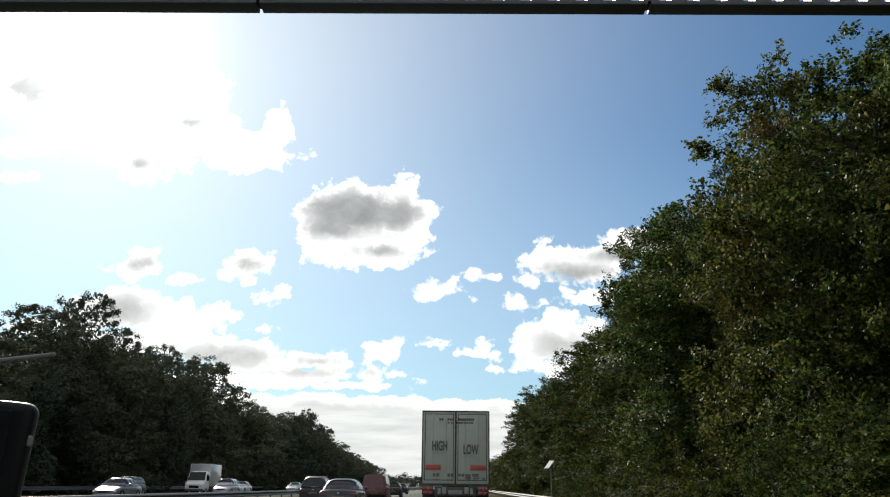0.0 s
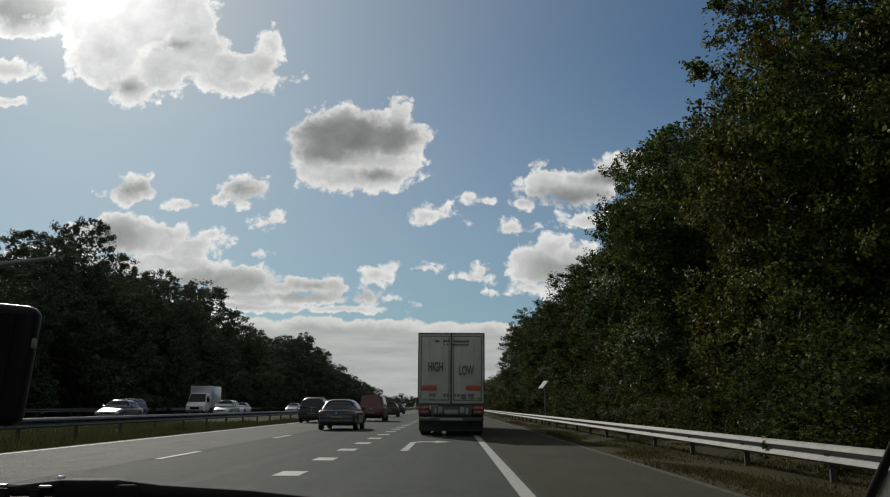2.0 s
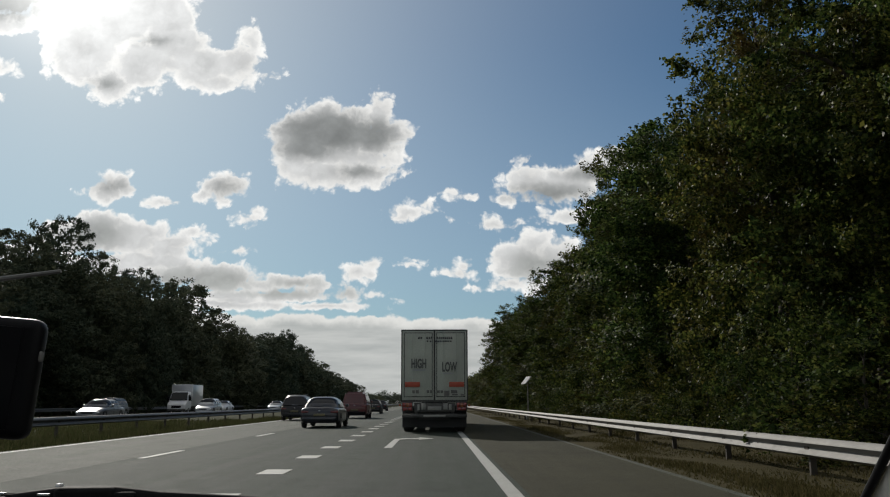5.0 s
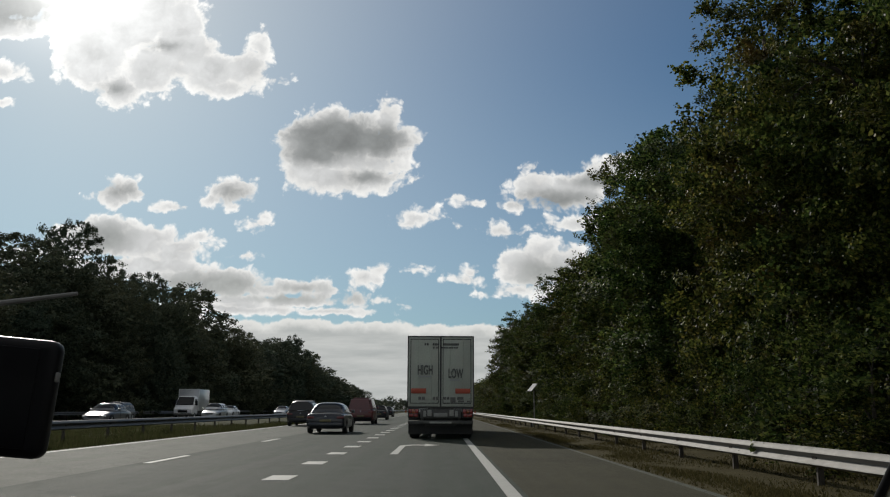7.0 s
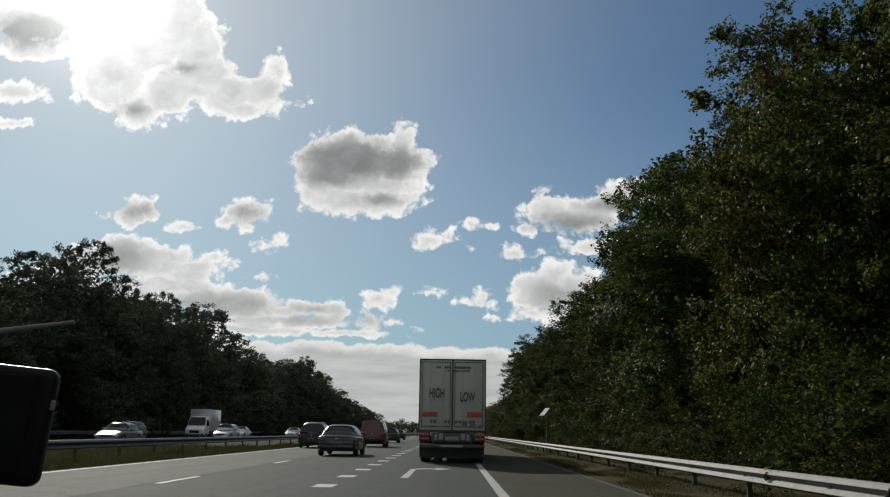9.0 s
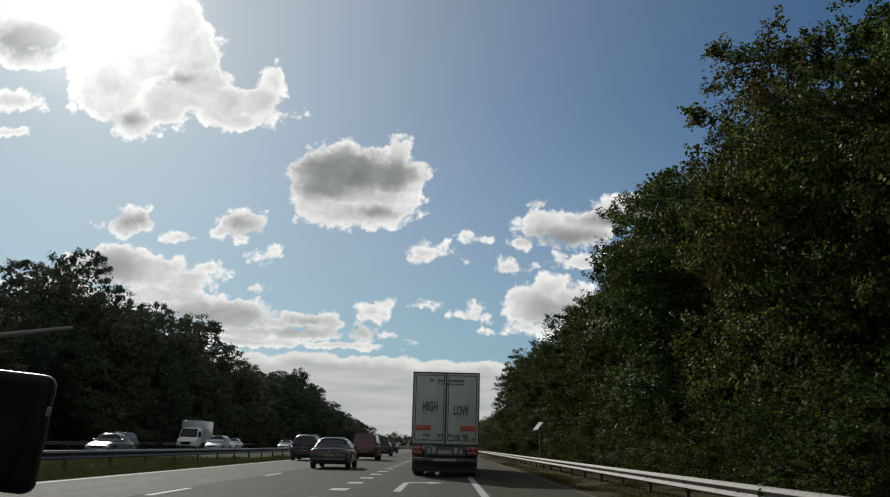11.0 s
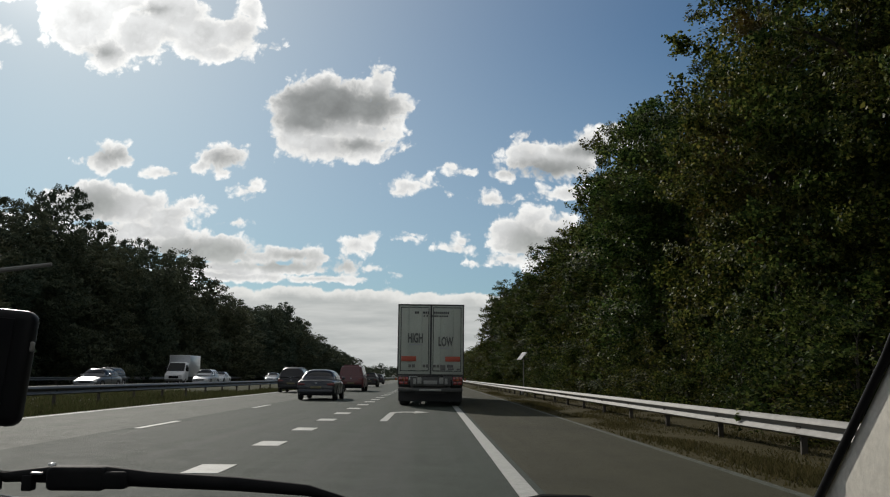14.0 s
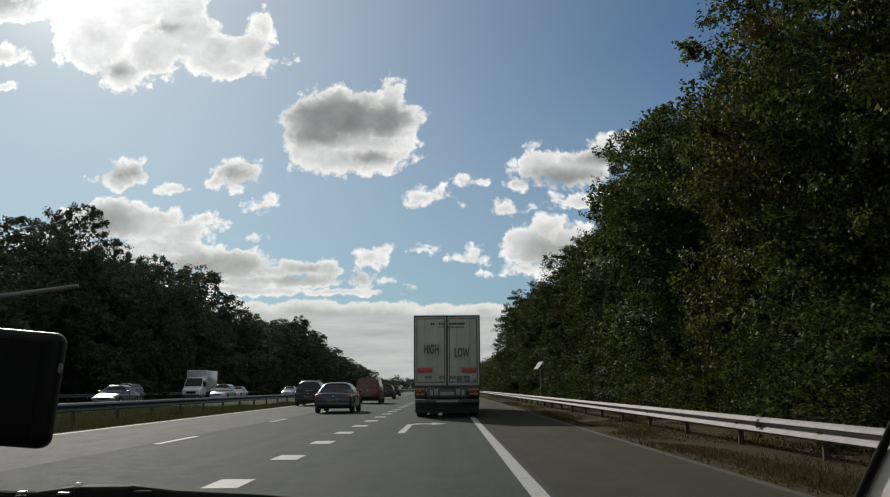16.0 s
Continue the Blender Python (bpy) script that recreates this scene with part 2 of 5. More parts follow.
# ---------------------------------------------------------------- materials
def material(name, base, rough=0.6, metal=0.0, second=None, scale=4.0, bump=0.0, bump_scale=60.0, streaks=None,
             island=None, own=None, emit=0.0, leaf=0.0, coat=0.0, glass=0.0, spec=0.5, stain=0.0, patches=None):
    m = bpy.data.materials.new(name)
    m.use_nodes = True
    t = m.node_tree
    p = t.nodes["Principled BSDF"]
    p.inputs["Roughness"].default_value, p.inputs["Metallic"].default_value = rough, metal
    p.inputs["Coat Weight"].default_value = coat
    p.inputs["Specular IOR Level"].default_value = spec
    p.inputs["Transmission Weight"].default_value = glass
    co = t.nodes.new("ShaderNodeTexCoord").outputs["Object"]
    col = None

    def mixed(fac, a, b):
        n = t.nodes.new("ShaderNodeMix")
        n.data_type = "RGBA"
        for s, v in ((n.inputs[0], fac), (n.inputs[6], a), (n.inputs[7], b)):
            if isinstance(v, bpy.types.NodeSocket):
                t.links.new(v, s)
            else:
                s.default_value = v if isinstance(v, float) else (*v, 1)
        return n.outputs[2]

    def noisy(sc, detail=6.0, rg=0.6, stretch=None):
        vec = co
        if stretch:
            mp = t.nodes.new("ShaderNodeMapping")
            mp.inputs["Scale"].default_value = stretch
            t.links.new(co, mp.inputs[0])
            vec = mp.outputs[0]
        n = t.nodes.new("ShaderNodeTexNoise")
        t.links.new(vec, n.inputs["Vector"])
        n.inputs["Scale"].default_value, n.inputs["Detail"].default_value, n.inputs["Roughness"].default_value = sc, detail, rg
        return n.outputs["Fac"]

    def spread(s, lo, hi):
        n = t.nodes.new("ShaderNodeMapRange")
        t.links.new(s, n.inputs["Value"])
        n.inputs["From Min"].default_value, n.inputs["From Max"].default_value = lo, hi
        return n.outputs["Result"]

    col = base
    if second:
        col = mixed(spread(noisy(scale), 0.32, 0.68), base, second)
        fine_grain = noisy(scale * 22, 3.0)
        col = mixed(spread(fine_grain, 0.25, 0.9), col, tuple(c * 0.72 for c in second))
        g = t.nodes.new("ShaderNodeMapRange")
        t.links.new(noisy(scale * 3), g.inputs["Value"])
        g.inputs["To Min"].default_value, g.inputs["To Max"].default_value = max(rough - 0.1, 0.02), min(rough + 0.12, 1.0)
        t.links.new(g.outputs[0], p.inputs["Roughness"])
    if streaks:
        col = mixed(spread(noisy(1.0, 5.0, 0.6, streaks[0]), 0.42, 0.75), col, streaks[1])
    if stain:
        col = mixed(spread(noisy(scale * 0.35, 4.0), 0.5, 0.8), col, tuple(c * (1 - stain) for c in base))
    if island:
        r = t.nodes.new("ShaderNodeNewGeometry").outputs["Random Per Island"]
        ramp = t.nodes.new("ShaderNodeValToRGB")
        t.links.new(r, ramp.inputs[0])
        e = ramp.color_ramp.elements
        e[0].color, e[1].color = (*base, 1), (*island[-1], 1)
        for i, c in enumerate(island[:-1]):
            e.new((i + 1) / len(island)).color = (*c, 1)
        col = ramp.outputs[0]
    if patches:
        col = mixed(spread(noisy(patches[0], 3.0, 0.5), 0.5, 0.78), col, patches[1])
    if own:
        r = t.nodes.new("ShaderNodeObjectInfo").outputs["Random"]
        n = t.nodes.new("ShaderNodeMix")
        n.data_type, n.blend_type = "RGBA", "MULTIPLY"
        n.inputs[0].default_value = 1.0
        tint = mixed(r, own[0], own[1])
        for s, v in ((n.inputs[6], col), (n.inputs[7], tint)):
            if isinstance(v, bpy.types.NodeSocket):
                t.links.new(v, s)
            else:
                s.default_value = (*v, 1)
        col = n.outputs[2]
    if isinstance(col, bpy.types.NodeSocket):
        t.links.new(col, p.inputs["Base Color"])
    else:
        p.inputs["Base Color"].default_value = (*col, 1)
    if bump:
        b = t.nodes.new("ShaderNodeBump")
        b.inputs["Strength"].default_value, b.inputs["Distance"].default_value = bump, 0.02
        t.links.new(noisy(bump_scale, 4.0), b.inputs["Height"])
        t.links.new(b.outputs[0], p.inputs["Normal"])
    if emit:
        p.inputs["Emission Color"].default_value = (*base, 1)
        p.inputs["Emission Strength"].default_value = emit
    if leaf:
        tr = t.nodes.new("ShaderNodeBsdfTranslucent")
        mx = t.nodes.new("ShaderNodeMixShader")
        mx.inputs[0].default_value = leaf
        if isinstance(col, bpy.types.NodeSocket):
            t.links.new(col, tr.inputs[0])
        else:
            tr.inputs[0].default_value = (*col, 1)
        t.links.new(p.outputs[0], mx.inputs[1])
        t.links.new(tr.outputs[0], mx.inputs[2])
        t.links.new(mx.outputs[0], t.nodes["Material Output"].inputs[0])
    return m


asphalt = material("asphalt", (0.027, 0.0365, 0.0288), 0.8, second=(0.0378, 0.0495, 0.039), scale=0.7, bump=0.5, bump_scale=90,
                   streaks=((1.6, 0.03, 1.0), (0.047, 0.052, 0.047)), spec=0.08)
asphalt_pale = material("pale_asphalt", (0.034, 0.041, 0.034), 0.8, second=(0.081, 0.09, 0.074), scale=1.0, bump=1.0, bump_scale=30,
                        streaks=((1.2, 0.03, 1.0), (0.08, 0.08, 0.072)), spec=0.1, patches=(16.0, (0.125, 0.132, 0.11)))
asphalt_brown = material("worn_asphalt", (0.034, 0.034, 0.021), 0.9, second=(0.046, 0.045, 0.028), scale=0.8, bump=0.6, bump_scale=70,
                         streaks=((1.4, 0.05, 1.0), (0.05, 0.048, 0.03)), spec=0.08, stain=0.2)
verge_soil = material("sandy_soil", (0.048, 0.042, 0.02), 0.95, spec=0.03, second=(0.066, 0.057, 0.03), scale=1.1, bump=1.0, bump_scale=24, stain=0.35)
post_steel = material("rusty_post", (0.05, 0.042, 0.03), 0.8, second=(0.035, 0.028, 0.02), scale=5.0)
paint = material("road_paint", (0.37, 0.375, 0.345), 0.7, second=(0.27, 0.272, 0.25), scale=9.0, bump=0.2, bump_scale=150, stain=0.4)
soil = material("grassy_soil", (0.027, 0.033, 0.012), 0.95, spec=0.03, second=(0.036, 0.038, 0.016), scale=0.9, bump=1.0, bump_scale=18)
blade = material("grass_blade", (0.042, 0.052, 0.018), 0.9, spec=0.0, island=[(0.05, 0.058, 0.022), (0.062, 0.062, 0.028), (0.075, 0.07, 0.036)], leaf=0.3)
blade_dry = material("dry_grass_blade", (0.042, 0.04, 0.016), 0.9, spec=0.0, island=[(0.055, 0.05, 0.02), (0.072, 0.061, 0.027), (0.085, 0.07, 0.033)], leaf=0.3)
# oak leaf tones vary at random; the palest also stand for sunlit highlights
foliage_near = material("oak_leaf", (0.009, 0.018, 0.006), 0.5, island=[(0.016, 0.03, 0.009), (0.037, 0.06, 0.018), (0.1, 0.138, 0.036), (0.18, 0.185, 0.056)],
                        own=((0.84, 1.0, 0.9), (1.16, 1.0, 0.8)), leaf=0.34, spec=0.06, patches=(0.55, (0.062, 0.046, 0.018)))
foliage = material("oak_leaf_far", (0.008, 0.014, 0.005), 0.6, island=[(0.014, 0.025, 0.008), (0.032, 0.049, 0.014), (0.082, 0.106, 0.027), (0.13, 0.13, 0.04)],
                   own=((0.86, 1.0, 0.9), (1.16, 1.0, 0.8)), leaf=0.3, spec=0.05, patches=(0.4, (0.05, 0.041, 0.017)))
# leaf colour greyed and lightened to hold the haze over the far trees
foliage_hazed = material("far_leaf", (0.042, 0.054, 0.041), 0.75, island=[(0.056, 0.07, 0.05), (0.074, 0.088, 0.06), (0.092, 0.102, 0.068)],
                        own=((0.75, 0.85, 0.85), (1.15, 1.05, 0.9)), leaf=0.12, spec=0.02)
bark = material("bark", (0.085, 0.068, 0.05), 0.95, second=(0.05, 0.042, 0.033), scale=3.0, bump=0.9, bump_scale=14)
zinc = material("galvanised_steel", (0.17, 0.166, 0.154), 0.7, 0.1, second=(0.2, 0.196, 0.182), scale=2.0, stain=0.35,
                streaks=((0.5, 0.5, 6.0), (0.14, 0.13, 0.115)))
# stained steel, its base darkened to hold the shade on the backlit rail faces
zinc_shaded = material("weathered_steel", (0.1, 0.1, 0.097), 0.5, 0.5, second=(0.065, 0.063, 0.058), scale=2.0, stain=0.3)
zinc_dull = material("dull_zinc", (0.075, 0.075, 0.07), 0.7, 0.3, second=(0.055, 0.054, 0.05), scale=3.0)
gantry_steel = material("painted_steel", (0.05, 0.055, 0.065), 0.5, second=(0.035, 0.037, 0.042), scale=3.0)
trailer_white = material("trailer_white", (0.425, 0.46, 0.39), 0.6, second=(0.35, 0.38, 0.325), scale=0.9, stain=0.4,
                         streaks=((5.0, 5.0, 0.5), (0.34, 0.35, 0.305)))
trailer_edge = material("trailer_frame", (0.035, 0.035, 0.033), 0.5, 0.2, second=(0.05, 0.05, 0.048), scale=3.0)
bumper_pale = material("bumper_steel", (0.1, 0.103, 0.1), 0.55, 0.2, second=(0.11, 0.11, 0.105), scale=4.0)
board_white = material("dusty_white_board", (0.34, 0.34, 0.31), 0.6, second=(0.22, 0.22, 0.2), scale=5.0)
bumper_grey = material("dirty_bumper", (0.1, 0.1, 0.094), 0.6, second=(0.04, 0.038, 0.034), scale=5.0)
seal_black = material("door_seal", (0.03, 0.03, 0.03), 0.7, second=(0.045, 0.045, 0.043), scale=5.0)
ink = material("dark_ink", (0.07, 0.07, 0.068), 0.6, second=(0.16, 0.155, 0.14), scale=7.0)
ink_pale = material("pale_ink", (0.3, 0.31, 0.31), 0.6)
ink_mid = material("faded_ink", (0.05, 0.054, 0.052), 0.6, second=(0.11, 0.115, 0.105), scale=9.0)
ink_dark = material("black_ink", (0.05, 0.05, 0.05), 0.6)
orange = material("orange_marker", (0.46, 0.08, 0.034), 0.5, second=(0.34, 0.06, 0.028), scale=8.0)
lamp_red = material("red_lamp", (0.19, 0.02, 0.016), 0.25, coat=0.6)
lamp_dark = material("tail_lamp_red", (0.11, 0.012, 0.01), 0.3, coat=0.3)
lamp_amber = material("amber_lamp", (0.22, 0.06, 0.02), 0.25, coat=0.6)
lamp_clear = material("clear_lamp", (0.75, 0.75, 0.73), 0.15, coat=0.6)
rubber = material("rubber", (0.018, 0.018, 0.019), 0.8, second=(0.03, 0.029, 0.027), scale=6.0)
chassis = material("chassis_steel", (0.03, 0.03, 0.03), 0.6, second=(0.05, 0.046, 0.04), scale=4.0)
alloy = material("alloy", (0.45, 0.45, 0.46), 0.3, 0.8, second=(0.3, 0.3, 0.3), scale=8.0)
plate_yellow = material("number_plate", (0.14, 0.12, 0.05), 0.5, second=(0.11, 0.095, 0.045), scale=9.0)
plate_grey = material("dusty_plate", (0.3, 0.3, 0.28), 0.6, second=(0.22, 0.22, 0.2), scale=9.0)
pane = material("car_window", (0.01, 0.012, 0.014), 0.12, spec=0.12)
black_plastic = material("black_plastic", (0.005, 0.005, 0.006), 0.42, second=(0.007, 0.007, 0.008), scale=14.0, spec=0.11)
wiper_black = material("weathered_rubber", (0.007, 0.007, 0.0075), 0.75, second=(0.012, 0.012, 0.012), scale=30.0, spec=0.08)
screen = material("dark_screen", (0.006, 0.006, 0.007), 0.35, spec=0.1)
beige = material("beige_trim", (0.68, 0.64, 0.56), 0.8, second=(0.62, 0.585, 0.51), scale=6.0, bump=0.05, bump_scale=220)
dash_grey = material("dashboard_skin", (0.028, 0.028, 0.03), 0.65, second=(0.02, 0.02, 0.021), scale=10.0, bump=0.4, bump_scale=260)
solar_cell = material("solar_cell", (0.16, 0.17, 0.19), 0.6, spec=0.1, second=(0.11, 0.12, 0.14), scale=6.0)
paints = {
    "navy": material("navy_paint", (0.009, 0.011, 0.016), 0.3, coat=0.35, spec=0.4, second=(0.011, 0.013, 0.018), scale=3.0),
    "black": material("black_paint", (0.012, 0.012, 0.014), 0.4, coat=0.08, spec=0.3, second=(0.02, 0.02, 0.021), scale=3.0),
    "red": material("red_paint", (0.1, 0.011, 0.013), 0.4, coat=0.3, second=(0.075, 0.01, 0.011), scale=3.0),
    "white": material("white_paint", (0.66, 0.67, 0.68), 0.35, spec=0.4, coat=0.4, second=(0.58, 0.58, 0.58), scale=3.0),
    "grey": material("grey_paint", (0.06, 0.064, 0.07), 0.35, 0.0, spec=0.4, coat=0.4, second=(0.1, 0.1, 0.105), scale=3.0),
    "silver": material("silver_paint", (0.36, 0.37, 0.38), 0.32, 0.3, spec=0.4, coat=0.4, second=(0.42, 0.43, 0.44), scale=3.0),
}


# ---------------------------------------------------------------- builders
def shade(me, angle=40):
    for f in me.polygons:
        f.use_smooth = True
    if hasattr(me, "set_sharp_from_angle"):
        me.set_sharp_from_angle(angle=radians(angle))


def part(name, bm, mat, parent=None, label="", smooth=True):
    me = bpy.data.meshes.new(name)
    bm.to_mesh(me)
    bm.free()
    me.materials.append(mat)
    if smooth:
        shade(me)
    ob = new(name, me)
    ob.parent = parent
    if label:
        ob["label"] = label
    return ob


def again(ob, parent, x, y, z, rx=0, ry=0, rz=0):
    """Another piece on the same mesh."""
    o = new(ob.name.split(".")[0], ob.data)
    o.parent = parent
    o.matrix_basis = pose(x, y, z, rx, ry, rz)
    return o


def thing(name, label, category, group="", kind="", at=None):
    ob = tagged(new(name), label, category, group, kind)
    if at is not None:
        ob.matrix_basis = at
    return ob


def box(bm, x0, x1, y0, y1, z0, z1, bevel=0.0, segments=2):
    r = bmesh.ops.create_cube(bm, size=1.0, matrix=Matrix.LocRotScale(((x0 + x1) / 2, (y0 + y1) / 2, (z0 + z1) / 2), None,
                                                                      (x1 - x0, y1 - y0, z1 - z0)))
    if bevel:
        es = list({e for v in r["verts"] for e in v.link_edges})
        bmesh.ops.bevel(bm, geom=es, offset=bevel, segments=segments, affect="EDGES", profile=0.5)
    return bm


def boxed(*a, bevel=0.0, segments=2):
    return box(bmesh.new(), *a, bevel=bevel, segments=segments)


def prism(bm, pts, axis, lo, hi):
    """Extrudes a closed outline along an axis; pts are (a, b) in the other two axes, in order x, y, z."""
    def put(p, d):
        return (d, *p) if axis == "x" else (p[0], d, p[1]) if axis == "y" else (*p, d)
    a = [bm.verts.new(put(p, lo)) for p in pts]
    b = [bm.verts.new(put(p, hi)) for p in pts]
    n = len(pts)
    for i in range(n):
        bm.faces.new((a[i], a[(i + 1) % n], b[(i + 1) % n], b[i]))
    bm.faces.new(a[::-1])
    bm.faces.new(b)
    bmesh.ops.recalc_face_normals(bm, faces=bm.faces)
    return bm


def tube(bm, pts, radii, n=8):
    rings = []
    for i, p in enumerate(pts):
        p = Vector(p)
        d = (Vector(pts[min(i + 1, len(pts) - 1)]) - Vector(pts[max(i - 1, 0)])).normalized()
        side = d.orthogonal().normalized() if i == 0 else (side - d * side.dot(d)).normalized()
        up = d.cross(side)
        rings.append([bm.verts.new(p + (side * math.cos(2 * math.pi * k / n) + up * math.sin(2 * math.pi * k / n)) * radii[i]) for k in range(n)])
    for a, b in zip(rings, rings[1:]):
        for k in range(n):
            bm.faces.new((a[k], a[(k + 1) % n], b[(k + 1) % n], b[k]))
    bm.faces.new(rings[0][::-1])
    bm.faces.new(rings[-1])
    return bm


def loft(bm, stations, n=20):
    """Skin over rounded cross-sections; a station is (y, half width, z0, z1, squareness)."""
    rings = []
    for y, w, z0, z1, q in stations:
        ring = []
        for k in range(n):
            a = 2 * math.pi * (k + 0.5) / n
            c, s = math.cos(a), math.sin(a)
            ring.append(bm.verts.new((math.copysign(abs(c) ** (2 / q), c) * w, y,
                                      (z0 + z1) / 2 + math.copysign(abs(s) ** (2 / q), s) * (z1 - z0) / 2)))
        rings.append(ring)
    for a, b in zip(rings, rings[1:]):
        for k in range(n):
            bm.faces.new((a[k], a[(k + 1) % n], b[(k + 1) % n], b[k]))
    bm.faces.new(rings[0][::-1])
    bm.faces.new(rings[-1])
    bmesh.ops.recalc_face_normals(bm, faces=bm.faces)
    return bm


def wheel_on(parent, x, y, r, w):
    """A tyre with a dished rim; the rim is a part of the wheel."""
    bm = bmesh.new()
    prof = [(r * 0.62, -w / 2), (r * 0.9, -w / 2), (r, -w * 0.32), (r, w * 0.32), (r * 0.9, w / 2), (r * 0.62, w / 2)]
    n = 24
    rings = [[bm.verts.new((px, math.cos(2 * math.pi * k / n) * pr, math.sin(2 * math.pi * k / n) * pr)) for pr, px in prof] for k in range(n)]
    for k in range(n):
        a, b = rings[k], rings[(k + 1) % n]
        for i in range(len(prof)):
            j = (i + 1) % len(prof)
            bm.faces.new((a[i], a[j], b[j], b[i]))
    bmesh.ops.recalc_face_normals(bm, faces=bm.faces)
    ob = part("wheel", bm, rubber, parent)
    ob.location = (x, y, r)
    bm = bmesh.new()
    bmesh.ops.create_cone(bm, cap_ends=True, segments=20, radius1=r * 0.62, radius2=r * 0.56, depth=w * 0.9, matrix=Matrix.Rotation(radians(90), 4, "Y"))
    bmesh.ops.create_cone(bm, cap_ends=True, segments=10, radius1=r * 0.2, radius2=r * 0.16, depth=w * 0.98, matrix=Matrix.Rotation(radians(90), 4, "Y"))
    part("rim", bm, alloy, ob)
    return ob


def words(text, height, mat, parent, x, y, z, stretch=0.62):
    """Lettering that stands on a wall facing -y, as a thin mesh."""
    cu = bpy.data.curves.new("lettering", "FONT")
    cu.body, cu.size, cu.align_x, cu.align_y, cu.extrude = text, height / 0.7, "CENTER", "CENTER", 0.002
    cu.offset = 0.016
    tmp = new("lettering", cu)
    me = bpy.data.meshes.new_from_object(tmp.evaluated_get(bpy.context.evaluated_depsgraph_get()))
    bpy.data.objects.remove(tmp)
    bpy.data.curves.remove(cu)
    me.materials.append(mat)
    ob = new("lettering", me)
    ob.parent = parent
    ob.matrix_basis = Matrix.Translation((x, y, z)) @ Matrix.Rotation(radians(90), 4, "X") @ Matrix.Diagonal((stretch, 1, 1, 1))
    return ob


# ---------------------------------------------------------------- ground and road
ROAD_END = 1400.0
bm = bmesh.new()
bmesh.ops.create_grid(bm, x_segments=60, y_segments=60, size=3000, matrix=Matrix.Translation((0, 0, -0.06)))
tagged(part("ground", bm, soil), "rough grassland soil beside and beyond the motorway", "ground", kind="structure")


def strip(name, x0, x1, mat, label, z=0.0, y0=-60.0, y1=ROAD_END):
    bm = bmesh.new()
    n = 80
    ys = [y0 + (y1 - y0) * (k / n) ** 2 for k in range(n + 1)]
    top = [[bm.verts.new((x, y, zz)) for x, zz in ((x0, -0.08), (x0, z), (x1, z), (x1, -0.08))] for y in ys]
    for a, b in zip(top, top[1:]):
        for k in range(3):
            bm.faces.new((a[k], a[k + 1], b[k + 1], b[k]))
    bmesh.ops.recalc_face_normals(bm, faces=bm.faces)
    return tagged(part(name, bm, mat, smooth=False), label, "road", kind="structure")


strip("road", -6.41, 1.18, asphalt, "dark grey asphalt of the two right-hand motorway lanes")
strip("road_fast_lane", -10.5, -6.412, asphalt_pale, "paler coarse asphalt of the overtaking lane")
strip("road_shoulder", 1.182, 3.75, asphalt_brown, "worn brownish asphalt hard shoulder beside the edge line")
strip("verge", 3.752, 9.5, verge_soil, "sandy brown soil with thin dry grass along the guard rail", -0.03)
strip("gravel_edge", 3.752, 3.92, asphalt_pale, "narrow pale gravel edge of the hard shoulder", -0.012, -60.0, 200.0)
strip("road_opposite", -33.2, -20.7, asphalt_pale, "pale asphalt of the opposite carriageway")


def line(name, x, w, label, y0=-60.0, y1=ROAD_END):
    return tagged(part(name, boxed(x - w / 2, x + w / 2, y0, y1, 0.0, 0.006), paint, smooth=False), label, "road marking", kind="structure")


line("edge_line", 0.99, 0.2, "worn white edge line along the hard shoulder")
line("median_line", -10.2, 0.13, "thin white edge line beside the central reservation")
line("opposite_edge_line", -21.1, 0.16, "thin white edge line on the opposite carriageway")
line("opposite_outer_line", -32.8, 0.16, "thin white outer line on the opposite carriageway")

blocks = thing("block_line", "row of short white block markings between two lanes", "road marking", kind="structure")
first = part("dash", boxed(-0.22, 0.22, -0.5, 0.5, 0.0, 0.006), paint, blocks, smooth=False)
first.location = (-2.7, -1.2, 0)
for k in range(1, 22):
    again(first, blocks, -2.7, -1.2 + 4.0 * k, 0)
line("exit_line", -2.86, 0.2, "solid white line ahead where the exit lane parts", 86.0, 420.0)
line("exit_line", -2.46, 0.2, "solid white line ahead where the exit lane parts", 86.0, 420.0)
lanes = thing("lane_line", "thin white dashed line beside the overtaking lane", "road marking", kind="structure")
first = part("dash", boxed(-0.075, 0.075, -1.5, 1.5, 0.0, 0.006), paint, lanes, smooth=False)
first.location = (-6.2, 8.0, 0)
for k in range(1, 40):
    again(first, lanes, -6.2, 8.0 + 12.0 * k, 0)
for x in (-25.0, -28.9):
    lanes = thing("opposite_lane_line", "thin white dashed line on the opposite carriageway", "road marking", kind="structure")
    for k in range(30):
        again(first, lanes, x, 10.0 + 12.0 * k, 0)

# right-turn arrow in the lane
bm = bmesh.new()
prism(bm, [(-1.3, 22.4), (-1.1, 22.4), (-1.1, 27.4), (-0.85, 27.8), (-0.5, 27.8), (-0.5, 27.2), (-0.02, 28.15), (-0.5, 29.0), (-0.5, 28.4), (-0.95, 28.4), (-1.28, 27.7)], "z", 0.0, 0.006)
tagged(part("turn_arrow", bm, paint, smooth=False), "white right-turn arrow painted on the lane", "road marking", kind="structure")


